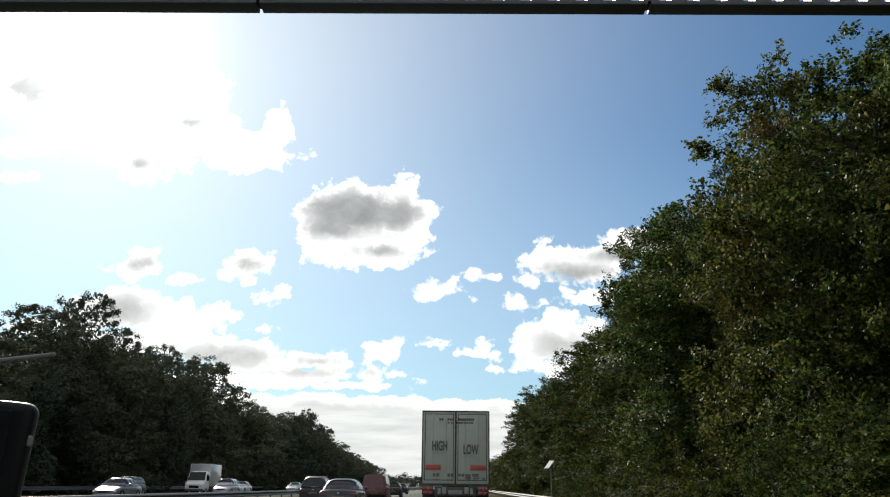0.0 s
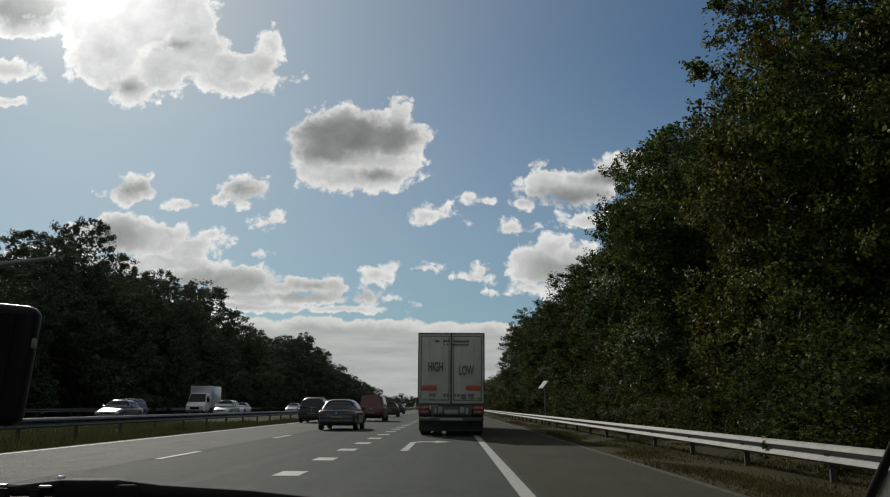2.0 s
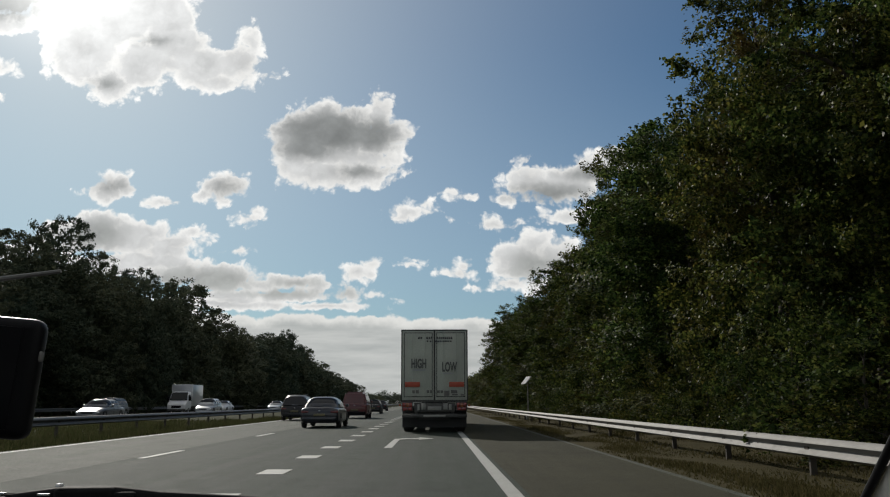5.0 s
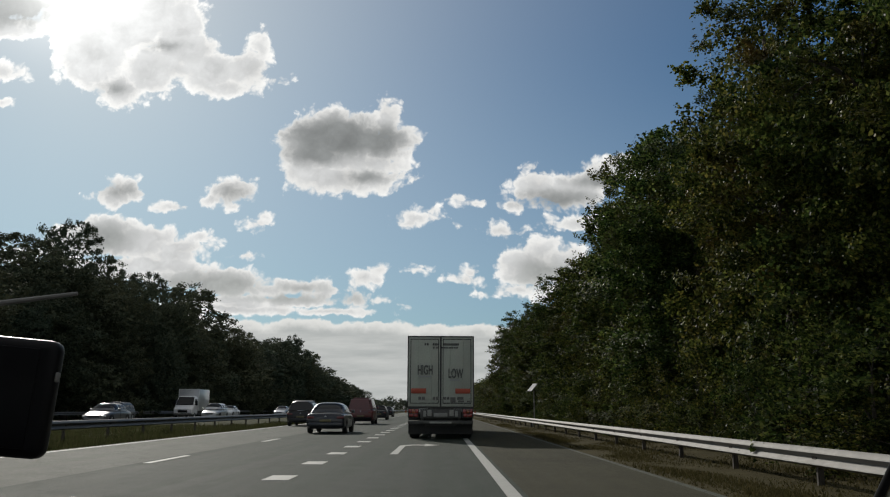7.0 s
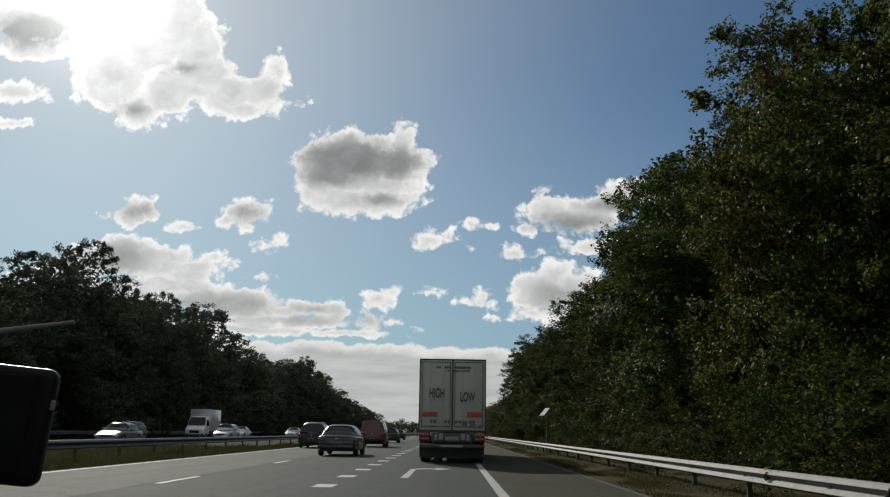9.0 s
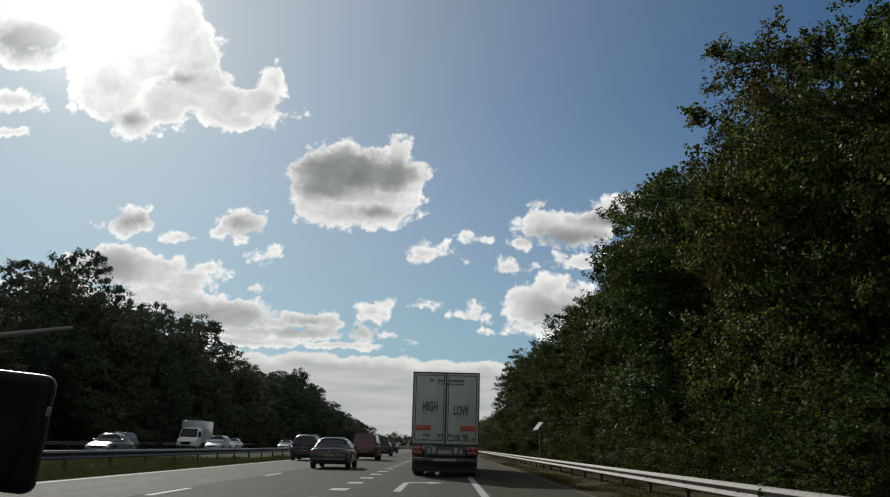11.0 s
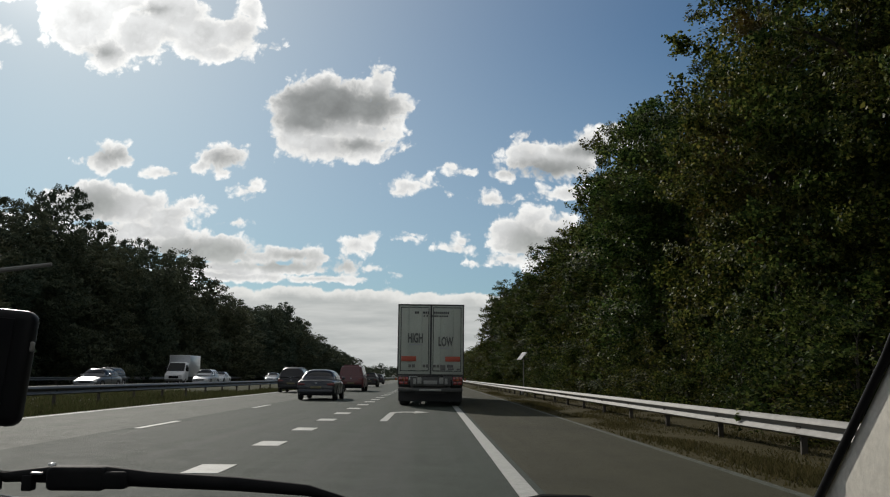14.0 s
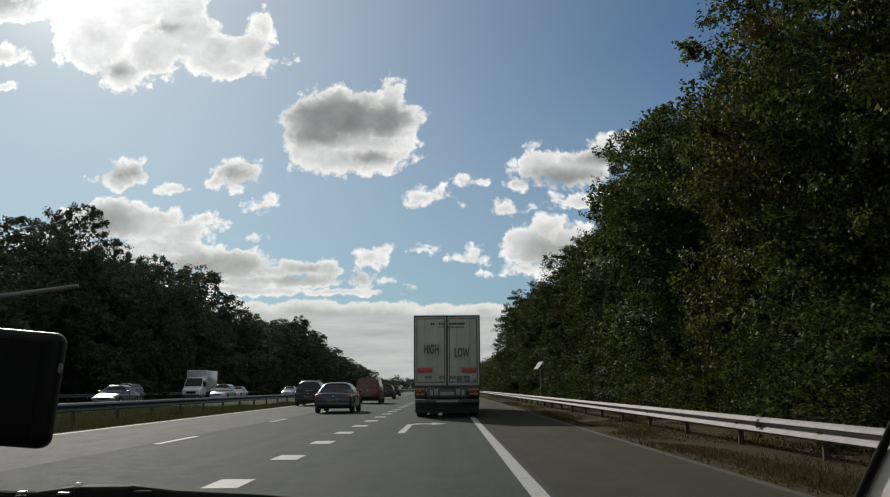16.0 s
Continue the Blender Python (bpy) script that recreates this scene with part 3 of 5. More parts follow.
# ---------------------------------------------------------------- grass
def tufts(name, label, areas, count, size, seed, mat):
    rng = np.random.default_rng(seed)
    n = count
    pick = rng.integers(0, len(areas), n)
    ar = np.array(areas)[pick]
    x = ar[:, 0] + (ar[:, 1] - ar[:, 0]) * rng.random(n)
    y = ar[:, 2] + (ar[:, 3] - ar[:, 2]) * rng.random(n) ** 1.7
    patch = 0.6 + 0.4 * np.sin(x * 2.1 + 1.3 * np.sin(y * 0.7)) * np.sin(y * 0.45)
    hgt = size * (0.4 + rng.random(n)) * patch
    ang = rng.random(n) * 2 * np.pi
    lean = rng.normal(0, 0.35, (n, 2)) * hgt[:, None]
    w = 0.012 + 0.018 * rng.random(n)
    v = np.zeros((n, 3, 3))
    v[:, 0] = np.stack([x - np.cos(ang) * w, y - np.sin(ang) * w, np.full(n, -0.06)], 1)
    v[:, 1] = np.stack([x + np.cos(ang) * w, y + np.sin(ang) * w, np.full(n, -0.06)], 1)
    v[:, 2] = np.stack([x + lean[:, 0], y + lean[:, 1], hgt - 0.06], 1)
    return tagged(soup(name, v, mat), label, "grass", kind="stuff")


def soup(name, v, mat):
    """A mesh of loose polygons; v is (count, corners, 3)."""
    n, k, _ = v.shape
    me = bpy.data.meshes.new(name)
    me.vertices.add(n * k)
    me.vertices.foreach_set("co", v.reshape(-1).astype(np.float32))
    me.loops.add(n * k)
    me.loops.foreach_set("vertex_index", np.arange(n * k, dtype=np.int32))
    me.polygons.add(n)
    me.polygons.foreach_set("loop_start", np.arange(0, n * k, k, dtype=np.int32))
    me.update(calc_edges=True)
    me.validate()
    me.materials.append(mat)
    return new(name, me)


tufts("verge_grass", "dry mixed roadside grass along the guard rail", [(4.0, 8.0, 4, 30), (4.3, 5.2, 6, 70), (4.0, 8.5, 30, 120)], 52000, 0.12, 1, blade_dry)
tufts("median_grass", "mown green grass on the central reservation", [(-20.5, -10.6, 14, 60), (-13.0, -10.6, 14, 140)], 60000, 0.28, 2, blade)


# ---------------------------------------------------------------- guard rails
def guard_rail(x, top, face, y0, y1, label, steel):
    rail = thing("guard_rail", label, "guard rail", "motorway guard rails")
    # corrugated beam: two ridges with a valley between them
    h = 0.31
    prof = [(0.0, 0.0), (0.075, 0.03), (0.088, 0.042), (0.084, 0.056), (0.01, 0.126), (0.0, 0.14), (0.006, 0.154), (0.075, 0.206), (0.088, 0.22), (0.084, 0.236), (0.016, 0.3), (0.0, 0.31)]
    out = [(face * a, b + top - h) for a, b in prof] + [(face * (a - 0.006), b + top - h) for a, b in prof[::-1]]
    seg = 4.0
    beam = None
    y = y0
    while y < y1:
        if beam is None:
            bm = bmesh.new()
            prism(bm, out, "y", 0.0, seg + 0.02)
            beam = part("beam", bm, steel, rail)
            beam.location = (x, y, 0)
            bm = bmesh.new()
            c = [(-0.05, -0.03), (0.05, -0.03), (0.05, -0.022), (-0.042, -0.022), (-0.042, 0.022), (0.05, 0.022), (0.05, 0.03), (-0.05, 0.03)]
            prism(bm, [(-face * (a + 0.07), b) for a, b in c], "z", -0.3, top - 0.05)
            box(bm, *sorted((-face * 0.02, face * 0.02)), -0.08, 0.08, top - 0.2, top - 0.11)
            posts = part("post", bm, post_steel, rail)
            posts.location = (x, y, 0)
        else:
            again(beam, rail, x, y, 0)
            again(posts, rail, x, y, 0)
        y += seg
    return rail


guard_rail(6.0, 0.575, -1, -6.0, 420.0, "galvanised steel guard rail on posts beside the hard shoulder", zinc)
guard_rail(-12.9, 0.70, 1, 2.0, 420.0, "stained steel guard rail on the central reservation, coloured dark for its shaded face", zinc_shaded)
guard_rail(-34.3, 0.74, 1, 20.0, 420.0, "stained steel guard rail beyond the opposite carriageway, coloured dark for its shaded face", zinc_shaded)


# ---------------------------------------------------------------- trees
def crown_mesh(seed, height, radius, low, lobes, sprigs, per, leaf, mat, inner, corners, peak, reach, sprays, full=0.46):
    rng = np.random.default_rng(seed)
    # lobes of an uneven, egg-shaped crown
    zs = low + (height - low) * np.linspace(0.06, 0.90, lobes)
    frac = (zs - low) / (height - low)
    env = radius * np.clip(1.15 * np.sqrt(np.clip(1 - (frac - peak) ** 2 / 0.46, 0.03, 1)), 0.12, 1)
    ang = np.arange(lobes) * 2.4 + rng.normal(0, 0.5, lobes)
    off = env * (0.62 + 0.36 * rng.random(lobes))
    off[-2:] *= 0.3
    cen = np.stack([np.cos(ang) * off, np.sin(ang) * off, zs + rng.normal(0, 0.3, lobes)], 1)
    rad = np.clip(env * full, radius * 0.2, None) * (0.65 + 0.65 * rng.random(lobes))
    w = rad ** 2
    which = rng.choice(lobes, sprigs * 2, p=w / w.sum())
    d = rng.normal(0, 1, (sprigs * 2, 3))
    d /= np.linalg.norm(d, axis=1)[:, None]
    base = cen[which] + d * (rad[which] * (0.78 + 0.22 * rng.random(sprigs * 2) ** 0.5))[:, None] * np.array([1, 1, 1.05])
    # leave out sprigs buried in other lobes
    deep = np.zeros(len(base), int)
    for c, r in zip(cen, rad):
        deep += (np.linalg.norm(base - c, axis=1) < r * 0.72)
    keep = np.where((deep == 0) & (base[:, 2] > low * 0.5))[0][:sprigs]
    base, d = base[keep], d[keep]
    clump = np.arange(len(base))
    if sprays:
        # gather the sprigs into flat sprays with gaps between them
        hub = rng.integers(0, len(base), sprays)
        pick = hub[rng.integers(0, sprays, sprigs)]
        wide = np.clip(rng.normal(0, 1, (sprigs, 3)), -1.5, 1.5) * np.array([1.8, 1.8, 0.85]) * leaf * reach * (0.7 + 0.7 * rng.random(sprays))[rng.integers(0, sprays, sprigs)][:, None]
        clump = pick
        base, d = base[pick] + wide + d[pick] * 0.12 * rng.random((sprigs, 1)), d[pick]
    n = len(base)
    grow = d * 0.7 + np.array([0, 0, 0.55]) + rng.normal(0, 0.35, (n, 3))
    grow /= np.linalg.norm(grow, axis=1)[:, None]
    length = leaf * reach * (1.4 + 2.6 * rng.random(n) ** 2)
    s = rng.random((n, per)) ** 0.8
    p = base[:, None] + grow[:, None] * (length[:, None] * s)[..., None] + rng.normal(0, leaf * 0.75, (n, per, 3)) * (1.1 - 0.5 * s)[..., None]
    p = p.reshape(-1, 3)
    size = leaf * (0.6 + 0.8 * rng.random(len(p)))
    # a filling of larger leaves deep inside
    q = rng.integers(0, lobes, inner)
    di = rng.normal(0, 1, (inner, 3))
    di /= np.linalg.norm(di, axis=1)[:, None]
    pi = cen[q] + di * (rad[q] * 0.72 * rng.random(inner) ** 0.4)[:, None]
    p = np.concatenate([p, pi])
    size = np.concatenate([size, leaf * ((0.9 if leaf < 0.16 else 1.6) + 0.7 * rng.random(inner))])
    m = len(p)
    # leaf faces lean upwards
    up = rng.normal(0, 0.62, (m, 3)) + np.array([0, 0, 0.7 if leaf < 0.16 else 0.15])
    tilt = rng.normal(0, 0.55, (clump.max() + 1, 3))
    up[:n * per] = up[:n * per] * np.array([0.7, 0.7, 0.9]) + np.repeat(tilt[clump], per, axis=0)
    a = np.cross(up, rng.normal(0, 1, (m, 3)))
    a /= np.linalg.norm(a, axis=1)[:, None]
    b = np.cross(a, up)
    b /= np.linalg.norm(b, axis=1)[:, None] + 1e-9
    c = np.cross(a, b)
    L = size[:, None]
    v = np.stack([p - a * L * 0.5, p + b * L * 0.37 + c * L * 0.08 - a * L * 0.05, p + a * L * 0.5 + c * L * -0.06, p - b * L * 0.37 + c * L * 0.08 - a * L * 0.05], 1)
    if corners == 3:
        v = np.stack([p - a * L * 0.5 - b * L * 0.25, p + a * L * 0.5 - b * L * 0.2 + c * L * 0.08, p + b * L * 0.45 - a * L * 0.06], 1)
    ob = soup("crown", v, mat)
    return ob, cen, rad


def tree(name, label, group, seed, height, radius, low, lobes, sprigs, per, leaf, mat, inner, trunk_r, corners=4, peak=0.34, reach=1.0, sprays=0, full=0.46):
    t = thing(name, label, "tree" if name != "shrub" else "shrub", group)
    ob, cen, rad = crown_mesh(seed, height, radius, low, lobes, sprigs, per, leaf, mat, inner, corners, peak, reach, sprays, full)
    ob.parent = t
    bm = bmesh.new()
    top = height * 0.8
    pts = [(0.25 * math.sin(k * 1.3 + seed) * k / 6, 0.25 * math.cos(k * 1.7 + seed) * k / 6, -0.3 + (top + 0.3) * k / 6) for k in range(7)]
    tube(bm, pts, [trunk_r * (1.25 - 0.19 * k) for k in range(7)], 9)
    for i in range(1, lobes, max(lobes // 6, 2)):
        c = Vector(cen[i])
        z0 = max(min(c.z - 1.2, top * 0.9), low * 0.4)
        s = Vector((0.1 * math.sin(i), 0.1 * math.cos(i), z0))
        mid = s.lerp(c, 0.5) + Vector((0, 0, 0.25))
        limb = bmesh.new()
        tube(limb, [s, mid, c], [trunk_r * 0.4, trunk_r * 0.26, trunk_r * 0.1], 5)
        part("limb", limb, bark, t)
    part("trunk", bm, bark, t)
    return t


def plant(kinds, spots, seed):
    """Sets trees of a few kinds on the spots (x, y, height factor, width factor)."""
    rng = random.Random(seed)
    used = set()
    for i, (x, y, hf, wf) in enumerate(spots):
        k = kinds[(i * 7 + rng.randrange(3)) % len(kinds)]
        m = pose(x, y, -0.06, 0, 0, rng.uniform(0, 360)) @ Matrix.Diagonal((wf, wf, hf, 1))
        if id(k) in used:
            copy_thing(k, m)
        else:
            used.add(id(k))
            k.matrix_basis = m
    for k in kinds:
        if id(k) not in used:
            for o in (*k.children_recursive, k):
                bpy.data.objects.remove(o)


rng = random.Random(5)
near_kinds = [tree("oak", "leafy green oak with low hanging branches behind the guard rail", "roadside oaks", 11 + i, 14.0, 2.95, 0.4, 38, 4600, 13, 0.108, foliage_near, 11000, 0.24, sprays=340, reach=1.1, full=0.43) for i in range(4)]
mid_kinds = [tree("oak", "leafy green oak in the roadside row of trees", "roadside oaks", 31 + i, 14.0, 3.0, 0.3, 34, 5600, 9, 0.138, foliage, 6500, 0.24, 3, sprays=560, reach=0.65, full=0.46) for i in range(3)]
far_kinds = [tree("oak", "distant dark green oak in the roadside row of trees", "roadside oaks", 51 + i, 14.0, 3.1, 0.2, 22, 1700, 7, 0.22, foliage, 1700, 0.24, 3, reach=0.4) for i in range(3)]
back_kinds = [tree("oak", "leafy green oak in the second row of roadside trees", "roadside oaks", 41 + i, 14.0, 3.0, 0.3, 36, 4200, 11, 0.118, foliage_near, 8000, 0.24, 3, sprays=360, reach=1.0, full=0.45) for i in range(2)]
spots_near, spots_mid, spots_far, spots_back = [], [], [], []
y = 12.0
while y < 52:
    spots_near.append((12.2 + rng.uniform(-1.1, 1.5), y, (1.05 if y < 28 else 1.1) + 0.08 * math.sin(y / 4.0 + 0.6) + rng.uniform(-0.07, 0.07), rng.uniform(0.82, 1.22)))
    y += rng.uniform(3.0, 4.4)
y = 2.0
while y < 140:
    if y > 50:
        spots_mid.append((12.7 + rng.uniform(-0.7, 1.0), y, (0.98 if y < 66 else 0.84) + 0.1 * math.sin(y / 9.0) + rng.uniform(-0.07, 0.07), rng.uniform(0.95, 1.2)))
    (spots_back if y < 36 else spots_mid if y < 62 else spots_far).append((17.5 + rng.uniform(-1, 1.5), y + 2, rng.uniform(1.05, 1.2) if y < 62 else rng.uniform(0.8, 0.96), rng.uniform(1.1, 1.4)))
    y += rng.uniform(4.2, 5.6)
y = 140.0
while y < 430:
    spots_far.append((13.0 + rng.uniform(-0.7, 2.0), y, rng.uniform(0.6, 0.8), rng.uniform(1.0, 1.25)))
    spots_far.append((17.5 + rng.uniform(-1, 2.0), y + 3, rng.uniform(0.68, 0.88), rng.uniform(1.1, 1.4)))
    y += rng.uniform(6.5, 8.5)
plant(near_kinds, spots_near, 1)
plant(back_kinds, spots_back, 7)
plant(mid_kinds, spots_mid, 2)
plant(far_kinds, spots_far, 3)

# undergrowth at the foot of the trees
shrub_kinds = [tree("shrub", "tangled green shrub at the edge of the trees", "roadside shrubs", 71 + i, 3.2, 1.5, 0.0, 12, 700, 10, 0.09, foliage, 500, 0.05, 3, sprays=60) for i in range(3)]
spots = []
y = 8.0
while y < 72:
    spots.append((9.0 + rng.uniform(-0.5, 0.6), y, rng.uniform(0.6, 1.25), rng.uniform(0.8, 1.2)))
    y += rng.uniform(1.5, 2.6)
plant(shrub_kinds, spots, 4)

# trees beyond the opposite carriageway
left_kinds = [tree("woodland_tree", "dark broadleaved tree in the wood beyond the opposite carriageway", "wood beyond the motorway", 91 + i, 15.0, 4.6, 0.2, 14, 6200, 9, 0.175, foliage_hazed, 6000, 0.26, 3, 0.55, 0.5, sprays=900) for i in range(4)]
wood_kinds = [tree("woodland_tree", "dark broadleaved tree far along the wood beyond the motorway", "wood beyond the motorway", 97 + i, 15.0, 4.6, 0.2, 13, 3400, 7, 0.24, foliage_hazed, 2600, 0.26, 3, 0.55, 0.45, sprays=700) for i in range(3)]


def wood_height(y):
    return float(np.interp(y, (40, 80, 97, 127, 140, 165, 183, 196, 212, 228, 246, 300, 360, 420), (17, 20.4, 19.6, 20.0, 16.8, 15.8, 13.2, 16.0, 18.2, 16.0, 14.4, 10.8, 9.5, 9.0))) * float(np.interp(y, (85, 105, 180, 215), (0.91, 0.79, 0.78, 0.86)))


spots, spots_on = [], []
y = 46.0
while y < 380:
    row = spots if y < 118 else spots_on
    row.append((-38.5 + rng.uniform(-1.5, 1.0), y, wood_height(y) * rng.uniform(0.72, 1.08) / 15.0, rng.uniform(0.8, 1.25)))
    row.append((-46.0 + rng.uniform(-2, 2), y + 3, wood_height(y / 1.2) * rng.uniform(0.9, 1.22) / 15.0, rng.uniform(0.9, 1.4)))
    y += rng.uniform(6.0, 10.0)
plant(wood_kinds, spots_on, 8)
plant(left_kinds, spots, 5)
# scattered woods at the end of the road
end_kinds = [tree("distant_tree", "hazy dark tree at the far end of the motorway", "distant trees", 111 + i, 15.0, 6.5, 0.0, 18, 240, 6, 0.75, foliage_hazed, 600, 0.3, 3) for i in range(2)]
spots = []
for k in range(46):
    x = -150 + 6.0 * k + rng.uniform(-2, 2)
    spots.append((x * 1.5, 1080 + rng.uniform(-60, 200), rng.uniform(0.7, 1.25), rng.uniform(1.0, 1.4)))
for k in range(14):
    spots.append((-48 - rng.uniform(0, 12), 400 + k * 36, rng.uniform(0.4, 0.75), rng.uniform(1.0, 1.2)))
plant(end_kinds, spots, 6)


# ---------------------------------------------------------------- lorry ahead
def lorry(at):
    t = thing("lorry", "white box trailer lorry with closed rear doors and orange markers", "lorry", at=at)
    W, Z0, Z1, L = 1.275, 1.22, 3.92, 13.6
    part("trailer_body", boxed(-W, W, 0.06, L, Z0, Z1, bevel=0.03), trailer_white, t)
    # rear portal frame
    bm = bmesh.new()
    box(bm, -W - 0.005, -W + 0.035, -0.02, 0.07, Z0 - 0.02, Z1 + 0.005, bevel=0.008)
    box(bm, W - 0.035, W + 0.005, -0.02, 0.07, Z0 - 0.02, Z1 + 0.005, bevel=0.008)
    box(bm, -W + 0.035, W - 0.035, -0.02, 0.07, Z1 - 0.04, Z1 + 0.005, bevel=0.008)
    box(bm, -W + 0.035, W - 0.035, -0.02, 0.07, Z0 - 0.02, Z0 + 0.02, bevel=0.008)
    part("rear_frame", bm, trailer_edge, t)
    for s in (-1, 1):
        x0, x1 = sorted((s * 0.03, s * (W - 0.04)))
        door = part("door", boxed(x0, x1, 0.0, 0.05, Z0 + 0.025, Z1 - 0.045, bevel=0.008), trailer_white, t)
        a0, a1 = sorted((s * 0.075, s * (W - 0.105)))
        rim = bmesh.new()
        for a, w in ((a0, 0.026), (a1 - 0.026, 0.026)):
            box(rim, a, a + w, -0.008, 0.002, Z0 + 0.13, Z1 - 0.11)
        box(rim, a0 + 0.026, a1 - 0.026, -0.008, 0.002, Z1 - 0.136, Z1 - 0.11)
        box(rim, a0 + 0.026, a1 - 0.026, -0.008, 0.002, Z0 + 0.13, Z0 + 0.156)
        part("door_seal", rim, seal_black, door)
        for xx in (0.36, 0.86):
            bm = bmesh.new()
            tube(bm, [(s * xx, -0.006, Z0 + 0.05), (s * xx, -0.006, Z1 - 0.06)], [0.01, 0.01], 8)
            part("locking_bar", bm, trailer_white, door)
            part("door_handle", boxed(*sorted((s * xx, s * (xx - 0.26))), -0.03, -0.016, 1.36, 1.385, bevel=0.005), trailer_edge, door)
        for zz in (1.6, 2.25, 2.9, 3.55):
            part("hinge", boxed(*sorted((s * (W - 0.1), s * (W - 0.03))), -0.022, 0.0, zz - 0.035, zz + 0.035, bevel=0.006), trailer_white, door)
        part("marker_plate", boxed(*sorted((s * 0.56, s * 1.13)), -0.034, -0.018, 1.73, 1.92, bevel=0.004), orange, door, "orange reflective marker plate")
    part("centre_seal", boxed(-0.03, 0.03, -0.014, 0.05, Z0 + 0.02, Z1 - 0.04), seal_black, t)
    words("HIGH", 0.34, ink_mid, t, -0.6, -0.03, 2.6, 0.5)
    words("LOW", 0.34, ink_mid, t, 0.57, -0.03, 2.47, 0.5)
    bars = [(-0.6, 2.37, 0.5, 0.05), (0.53, 2.24, 0.40, 0.045), (-0.54, 3.6, 0.18, 0.085), (-0.18, 3.6, 0.26, 0.085), (0.4, 3.6, 0.62, 0.085),
            (-0.26, 3.47, 0.06, 0.06), (-0.14, 3.47, 0.07, 0.06), (0.16, 3.47, 0.26, 0.055), (0.5, 3.47, 0.36, 0.055)]
    for i, (x, z, w, h) in enumerate(bars):
        n = max(int(w / 0.075), 1)
        for k in range(n):
            a = x - w / 2 + w * k / n
            part("text_bar", boxed(a, a + w / n * (0.72 if i > 1 else 0.95), -0.026, -0.017, z - h / 2, z + h / 2), ink_pale if i < 2 else ink_dark, t)
    for x, w, h, z in ((-0.8, 0.1, 0.11, 1.55), (-0.66, 0.12, 0.12, 1.55), (-0.25, 0.1, 0.11, 1.55), (-0.12, 0.1, 0.12, 1.55), (0.14, 0.12, 0.1, 1.55), (0.28, 0.1, 0.1, 1.55),
                       (0.47, 0.2, 0.2, 1.49), (0.68, 0.1, 0.12, 1.55), (0.8, 0.14, 0.11, 1.55), (0.78, 0.22, 0.06, 1.44), (1.06, 0.12, 0.06, 1.43)):
        part("notice_bar", boxed(x - w / 2, x + w / 2, -0.026, -0.017, z - h / 2, z + h / 2), ink, t)
    # lamps, bumper and underride guard
    for s in (-1, 1):
        lamp = part("lamp_housing", boxed(*sorted((s * 0.82, s * 1.25)), -0.03, 0.1, 0.82, 1.16, bevel=0.02), chassis, t)
        for a, b, z0, z1, m in ((0.85, 0.97, 0.98, 1.14, lamp_red), (0.98, 1.09, 0.98, 1.14, lamp_amber), (1.1, 1.22, 0.98, 1.14, lamp_red), (0.87, 1.02, 0.85, 0.96, lamp_red), (1.04, 1.2, 0.85, 0.96, lamp_red)):
            part("lamp", boxed(*sorted((s * a, s * b)), -0.05, -0.03, z0, z1, bevel=0.012), m, lamp)
        part("mudflap", boxed(*sorted((0.0, s * 1.24)), 0.55, 0.58, 0.2, 0.95), rubber, t)
        part("side_marker", boxed(*sorted((s * 1.28, s * 1.36)), 0.02, 0.08, 1.0, 1.1, bevel=0.015), lamp_amber, t)
        part("side_guard", boxed(*sorted((s * 1.2, s * 1.24)), 4.6, 9.5, 0.5, 0.95), bumper_pale, t)
        part("side_plate", boxed(*sorted((s * 0.34, s * 0.5)), -0.012, 0.02, 0.88, 1.12, bevel=0.006), board_white, t)
        part("side_plate", boxed(*sorted((s * 0.55, s * 0.66)), -0.012, 0.02, 0.86, 1.08, bevel=0.006), board_white, t)
    part("rear_beam", boxed(-1.25, 1.25, 0.0, 0.14, 1.16, 1.24, bevel=0.015), bumper_pale, t)
    part("number_board", boxed(-0.78, 0.78, 0.025, 0.06, 0.8, 1.14, bevel=0.01), bumper_grey, t)
    part("number_plate", boxed(-0.26, 0.26, -0.0, 0.025, 0.86, 1.0, bevel=0.004), plate_grey, t, "dusty grey number plate bar")
    bm = boxed(-1.24, 1.24, 0.02, 0.14, 0.58, 0.72, bevel=0.03)
    for s in (-0.7, 0.7):
        box(bm, s - 0.05, s + 0.05, 0.08, 0.16, 0.72, 1.12)
    part("underride_guard", bm, bumper_grey, t)
    part("underride_plate", boxed(-0.42, 0.42, -0.01, 0.02, 0.60, 0.68, bevel=0.01), board_white, t)
    part("spare_guard", boxed(-0.6, 0.6, 0.3, 0.34, 0.5, 0.94), chassis, t)
    bm = bmesh.new()
    for s in (-0.45, 0.45):
        box(bm, s - 0.05, s + 0.05, 0.2, 13.0, 0.92, 1.24)
    for yy in (1.9, 3.2, 4.5):
        box(bm, -1.0, 1.0, yy - 0.07, yy + 0.07, 0.44, 0.58)
    part("chassis_frame", bm, chassis, t)
    for yy in (1.9, 3.2, 4.5):
        for x in (-1.04, 1.04):
            wheel_on(t, x, yy, 0.5, 0.38)
    # tractor unit
    part("cab", boxed(-1.22, 1.22, 14.2, 16.3, 0.9, 3.75, bevel=0.12), paints["white"], t)
    bm = boxed(-0.5, 0.5, 10.8, 16.4, 0.6, 0.95, bevel=0.02)
    box(bm, -0.4, 0.4, 11.2, 13.0, 0.95, 1.24)
    part("tractor_frame", bm, chassis, t)
    for yy in (12.0, 15.6):
        for x in (-1.04, 1.04):
            wheel_on(t, x, yy, 0.5, 0.34)
